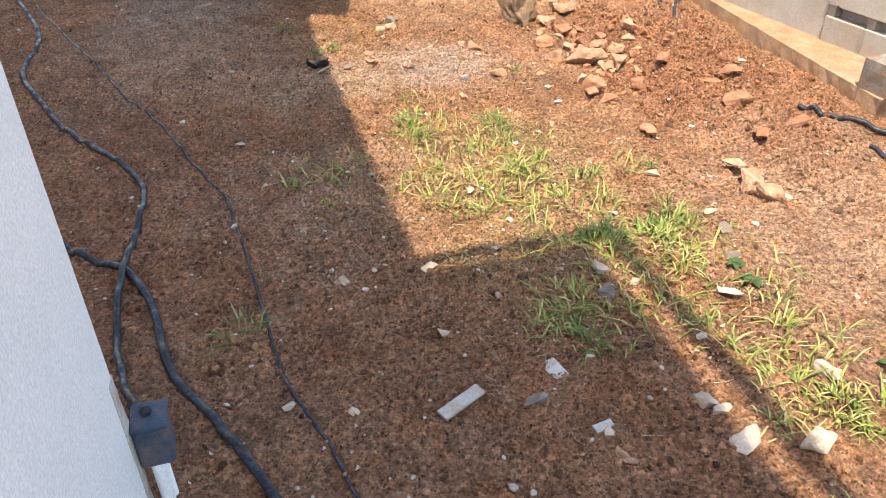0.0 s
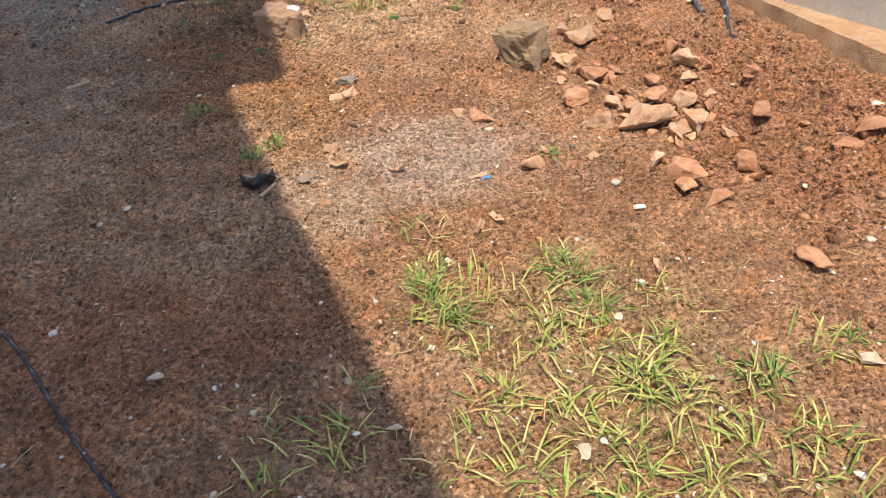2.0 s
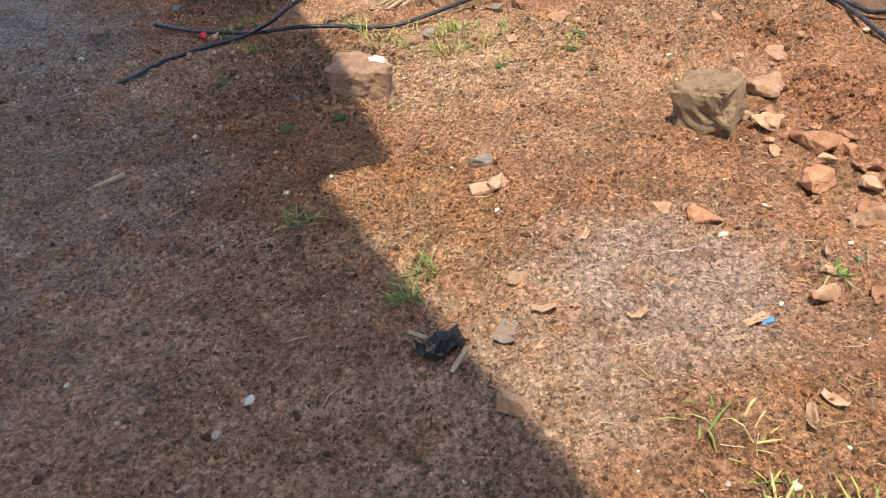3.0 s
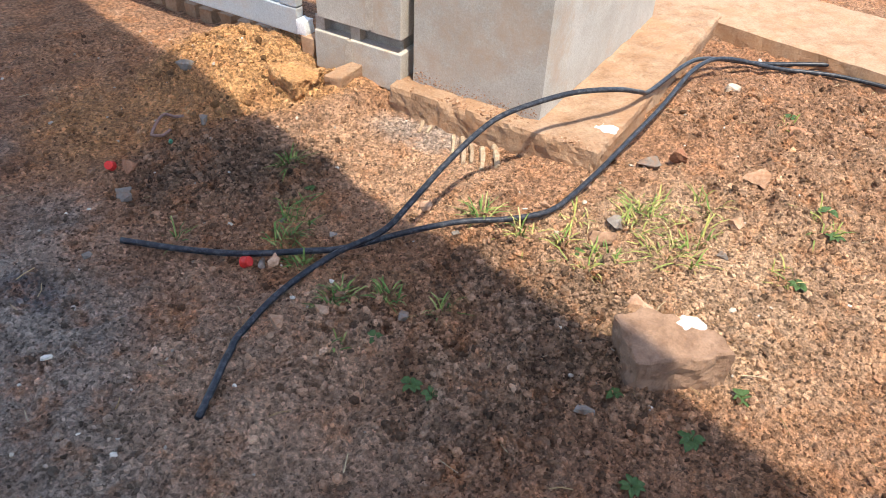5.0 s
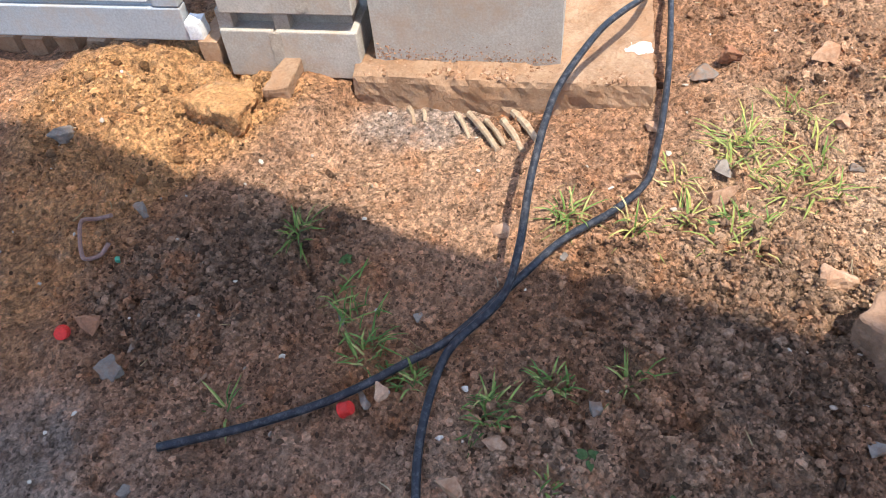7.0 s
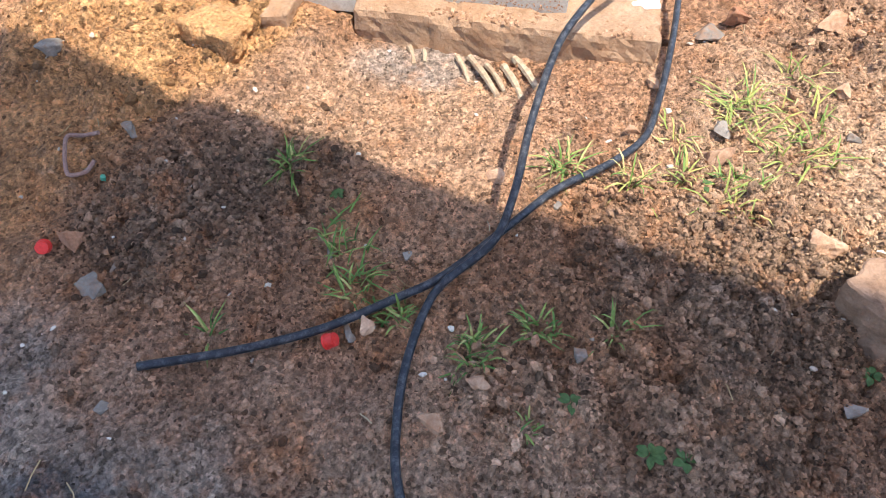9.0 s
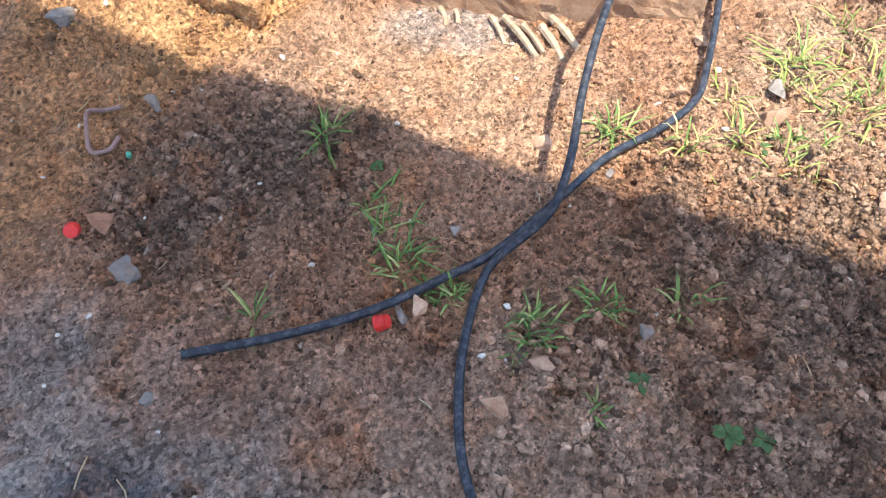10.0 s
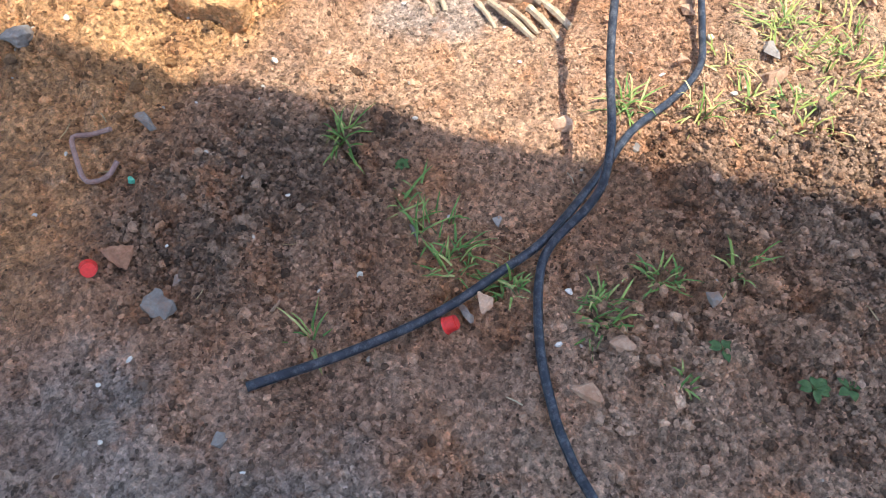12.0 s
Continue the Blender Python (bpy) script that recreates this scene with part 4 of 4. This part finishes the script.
NEAR = [(-0.16, 4.76, 0.06, 26, 0.12), (-0.18, 4.5, 0.1, 14, 0.14), (-0.22, 4.42, 0.1, 18, 0.13), (-0.28, 4.31, 0.09, 36, 0.11), (-0.26, 4.18, 0.06, 34, 0.08), (-0.19, 3.98, 0.09, 60, 0.1), (-0.04, 3.9, 0.07, 30, 0.1), (0.43, 4.25, 0.08, 34, 0.13),
        (-0.63, 4.45, 0.03, 9, 0.12), (0.09, 3.77, 0.05, 14, 0.12), (-0.25, 3.75, 0.05, 10, 0.07), (0.74, 3.89, 0.1, 30, 0.1), (0.54, 2.32, 0.1, 36, 0.1), (0.95, 1.89, 0.09, 36, 0.1)]
blades("shade_grass", NEAR, GRASS, "green grass tufts around the black cables", 7)
SUNNY = [(0.52, 4.07, 0.07, 20, 0.153), (0.63, 3.98, 0.07, 14, 0.126), (0.96, 3.99, 0.168, 36, 0.153), (1.03, 4.08, 0.14, 26, 0.144), (0.66, 3.83, 0.168, 24, 0.135), (0.97, 3.81, 0.182, 36, 0.153), (0.76, 4.12, 0.112, 18, 0.108), (1.26, 3.99, 0.112, 15, 0.153), (1.1, 3.9, 0.196, 30, 0.135), (1.57, 3.74, 0.112, 18, 0.117), (2.0, 4.41, 0.084, 9, 0.09), (1.24, 3.56, 0.098, 14, 0.09)]
blades("yellow_grass", SUNNY, DRY, "yellow-green straggling grass beside the ledge", 8)


def weed(x, y, size, label, seed):
    """A small broad-leaved weed."""
    r = random.Random(seed)
    thing = new("weed")
    thing.matrix_world = pose(x, y, at_ground(x, y), 0, 0, r.uniform(0, 360))
    n = r.randint(5, 8)
    for k in range(n):
        bm = bmesh.new()
        bmesh.ops.create_grid(bm, x_segments=5, y_segments=3, size=0.5)
        ln, wd = size * r.uniform(0.6, 1.0), size * r.uniform(0.3, 0.42)
        for v in bm.verts:
            u, q = v.co.x + 0.5, v.co.y
            v.co = Vector((u * ln + 0.004, q * wd * math.sin(math.pi * min(max(u * 0.92 + 0.06, 0), 1)) * 1.4, size * (0.28 + 0.5 * u - 0.55 * u * u) + abs(q) * size * 0.12))
        leaf = part("leaf", bm, LEAF, thing)
        leaf.matrix_local = Matrix.Rotation(2 * math.pi * k / n + r.uniform(-0.4, 0.4), 4, "Z")
    part("stem", tube([(0, 0, -0.01), (0.002, 0, size * 0.15), (0, 0.002, size * 0.35)], 0.0022, 6), LEAF, thing)
    return tagged(thing, label, "weed", "weeds in the yard")


for k, (x, y, d) in enumerate([(0.42, 3.31, 0.045), (0.77, 3.19, 0.05), (0.55, 3.12, 0.06), (-0.06, 3.47, 0.05), (-0.1, 3.53, 0.05), (-0.14, 3.72, 0.04), (0.66, 3.93, 0.04), (1.62, 3.78, 0.06), (1.57, 3.68, 0.05), (1.24, 3.5, 0.05), (0.32, 3.05, 0.05), (3.4, 0.15, 0.06), (3.45, 0.05, 0.06), (-0.12, 4.6, 0.03), (3.85, -0.3, 0.07), (3.9, -0.45, 0.07), (2.05, 4.45, 0.05)]):
    weed(x, y, d * 0.75, "small broad-leaved green weed in the soil", 900 + k)


# ---- loose ground cover ----
def scatter(name, places, sizes, material, label, seed, flat=0.65, category="pebbles", coarse=False):
    """Many small angular bits in one mesh."""
    r = np.random.RandomState(seed)
    if coarse:
        v0 = np.array([(1, 0, 0), (-1, 0, 0), (0, 1, 0), (0, -1, 0), (0, 0, 1), (0, 0, -1)], float)
        f0 = np.array([(a, b, c)[::s] for i, a in enumerate((0, 1)) for j, b in enumerate((2, 3)) for k, c in enumerate((4, 5)) for s in ((-1 if (i + j + k) % 2 else 1),)])
    else:
        bm = bmesh.new()
        bmesh.ops.create_icosphere(bm, subdivisions=1, radius=1)
        v0 = np.array([v.co[:] for v in bm.verts])
        f0 = np.array([[v.index for v in f.verts] for f in bm.faces])
        bm.free()
    n = len(places)
    v = v0[None] * (1 + 0.28 * r.uniform(-1, 1, (n, len(v0), 1)))
    v = v * np.stack((r.uniform(0.8, 1.35, n), r.uniform(0.65, 1.0, n), r.uniform(0.5, 1.0, n) * flat / 0.65), 1)[:, None, :]
    a = r.uniform(0, 6.283, n)
    c, s = np.cos(a)[:, None], np.sin(a)[:, None]
    t = r.normal(0, 0.35, n)[:, None]
    x, y, z = v[:, :, 0], v[:, :, 1], v[:, :, 2]
    y, z = y * np.cos(t) - z * np.sin(t), y * np.sin(t) + z * np.cos(t)
    x, y = x * c - y * s, x * s + y * c
    half = (sizes / 2)[:, None]
    pz = land(places[:, 0], places[:, 1])[:, None]
    out = np.stack((x * half + places[:, :1], y * half + places[:, 1:2], z * half + pz + half * 0.42), 2).reshape(-1, 3)
    faces = (f0[None] + (np.arange(n) * len(v0))[:, None, None]).reshape(-1, 3)
    me = bpy.data.meshes.new(name)
    me.from_pydata(out.tolist(), [], faces.tolist())
    tint = np.repeat(np.concatenate((soil_colour(places[:, 0], places[:, 1]), np.ones((n, 1))), 1), len(v0), 0)
    me.color_attributes.new("soil", "FLOAT_COLOR", "POINT").data.foreach_set("color", tint.astype(np.float32).ravel())
    me.materials.append(material)
    return tagged(new(name, me), label, category, kind="stuff")


def strewn(n, seed, weight, lo=(-2.0, -1.7), hi=(4.3, 6.3)):
    """Places drawn by a weight over the yard, clear of the walls."""
    r = np.random.RandomState(seed)
    got = np.zeros((0, 2))
    while len(got) < n:
        p = r.uniform(lo, hi, (n * 2, 2))
        keep = r.rand(len(p)) < weight(p[:, 0], p[:, 1])
        q = p - np.array((0.867, 4.648))
        s, w = q @ np.array((0.601, -0.799)), q @ np.array((0.799, 0.601))
        keep &= ~((s < 0.32) & (w > -0.1) & (s > -4.5))
        q = p - np.array((2.2, 5.45))
        keep &= ~(q @ np.array((0.893, 0.45)) > -0.02)
        got = np.concatenate((got, p[keep]))
    return got[:n]


def spread_sizes(n, seed, small, typical, most):
    r = np.random.RandomState(seed)
    return np.clip(small + typical * r.pareto(2.6, n) * 0.6 + typical * 0.3 * r.rand(n), small, most)


def dry_weight(x, y):
    return np.clip(0.35 + 0.8 * fbm(x, y, 2.2, 77) - 0.45 * blob(x, y, 1.6, 1.9, 0.4, 0.35, seed=17), 0.08, 1)


TRODDEN = ((2.7, -0.4), (2.2, 0.9), (1.3, 1.7), (0.8, 2.5), (0.3, 3.6), (-0.1, 4.3))


def by_the_way(x, y, reach=0.85):
    """1 along the trodden middle of the yard, falling off beside it."""
    near = np.full(np.shape(x), 99.0)
    for (ax, ay), (bx, by) in zip(TRODDEN, TRODDEN[1:]):
        ux, uy = bx - ax, by - ay
        f = np.clip(((x - ax) * ux + (y - ay) * uy) / (ux * ux + uy * uy), 0, 1)
        near = np.minimum(near, np.hypot(x - ax - f * ux, y - ay - f * uy))
    return 0.12 + 0.88 * np.exp(-(near / reach) ** 2)


def dug_weight(x, y):
    return np.clip(blob(x, y, 0.24, 3.62, 0.48, 0.48, seed=11) + blob(x, y, -0.4, 4.85, 0.42, 0.3, seed=12) + 0.15 * blob(x, y, -0.7, 4.0, 0.6, 1.0), 0, 1)


scatter("soil_crumbs", strewn(42000, 1, lambda x, y: dry_weight(x, y) * by_the_way(x, y)), spread_sizes(42000, 2, 0.006, 0.008, 0.026), CLODS, "small reddish crumbs of soil and gravel", 3, category="gravel")
scatter("soil_grit", strewn(85000, 21, lambda x, y: by_the_way(x, y, 0.75) - 0.1), spread_sizes(85000, 22, 0.005, 0.007, 0.016), CLODS, "fine gritty crumbs over the trodden soil", 23, category="gravel", coarse=True)
scatter("grey_clods", strewn(12000, 4, dug_weight, (-1.6, 2.6), (1.2, 5.6)), spread_sizes(12000, 5, 0.007, 0.01, 0.03), CLODS, "dark grey-brown clods of dug soil", 6, category="clods")
scatter("red_clods", strewn(11000, 7, lambda x, y: np.clip(blob(x, y, 3.2, 2.3, 0.5, 1.4, 28, seed=14) + 0.8 * blob(x, y, -0.1, 5.65, 0.45, 0.4, seed=13) + 0.7 * blob(x, y, 2.1, 4.1, 0.7, 0.6, seed=15) + 0.5 * blob(x, y, 1.1, 3.7, 0.5, 0.4), 0, 1)),
        spread_sizes(11000, 8, 0.007, 0.011, 0.04), CLODS, "reddish clods of dug laterite soil", 9, category="clods")
scatter("stone_chips", strewn(900, 10, lambda x, y: np.clip(0.25 + 0.6 * blob(x, y, 2.2, 0.2, 1.2, 1.0), 0, 1)), spread_sizes(900, 11, 0.009, 0.012, 0.04), CHIPS, "pale stone chips strewn over the soil", 12, 0.45, category="chips")



def stuck_mud(name, count, seed, place, label):
    """Crumbs of mud on the pillar; place gives a spot in its frame."""
    r = np.random.RandomState(seed)
    bits = bmesh.new()
    for _ in range(count):
        spot, d = place(r)
        bmesh.ops.create_cone(bits, cap_ends=True, segments=5, radius1=d * 0.5, radius2=d * 0.3, depth=d * 0.6,
                              matrix=PILLAR @ Matrix.Translation(spot) @ Euler(r.uniform(0, 6.28, 3)).to_matrix().to_4x4())
    ob = link(name, bits, MUD)
    return tagged(ob, label, "mud", kind="stuff")


MUD = make_islands("stuck_mud", [(0.0, (0.24, 0.13, 0.075)), (0.5, (0.36, 0.21, 0.13)), (1.0, (0.46, 0.31, 0.21))])
stuck_mud("mud_splash", 420, 51, lambda r: ((r.uniform(-0.62, -0.01), 0.003, 0.09 + abs(r.normal(0, 0.035))), r.uniform(0.004, 0.01)), "splashed mud crumbs along the pillar foot")
stuck_mud("ledge_crumbs", 380, 52, lambda r: ((r.uniform(-0.66, 0.28), -0.085 + abs(r.normal(0, 0.04)), 0.088), r.uniform(0.006, 0.018)), "loose soil crumbs along the ledge edge")
r = np.random.RandomState(14)
spots = strewn(700, 13, lambda x, y: np.clip(0.2 + 0.8 * blob(x, y, 1.5, 1.9, 0.9, 0.9) + 0.7 * blob(x, y, 2.6, 0.4, 0.9, 0.7), 0, 1))
sv, sf = [], []
for px, py in spots:
    d, ln, w = r.uniform(0, 6.283), r.uniform(0.02, 0.08), r.uniform(0.0008, 0.0018)
    pz = at_ground(px, py) + r.uniform(0.004, 0.012)
    dx, dy, k = math.cos(d), math.sin(d), len(sv)
    for f, bend in ((-0.5, 0), (0.0, r.uniform(-0.1, 0.1)), (0.5, 0)):
        qx, qy = px + dx * ln * f - dy * ln * bend, py + dy * ln * f + dx * ln * bend
        sv += [(qx + dy * w, qy - dx * w, pz), (qx - dy * w, qy + dx * w, pz), (qx, qy, pz + w * 1.4)]
    for a in (k, k + 3):
        sf += [(a, a + 3, a + 5, a + 2), (a + 2, a + 5, a + 4, a + 1)]
me = bpy.data.meshes.new("straw")
me.from_pydata(sv, [], sf)
me.materials.append(STRAW)
tagged(new("straw", me), "dry straw and stalks littering the soil", "straw", kind="stuff")
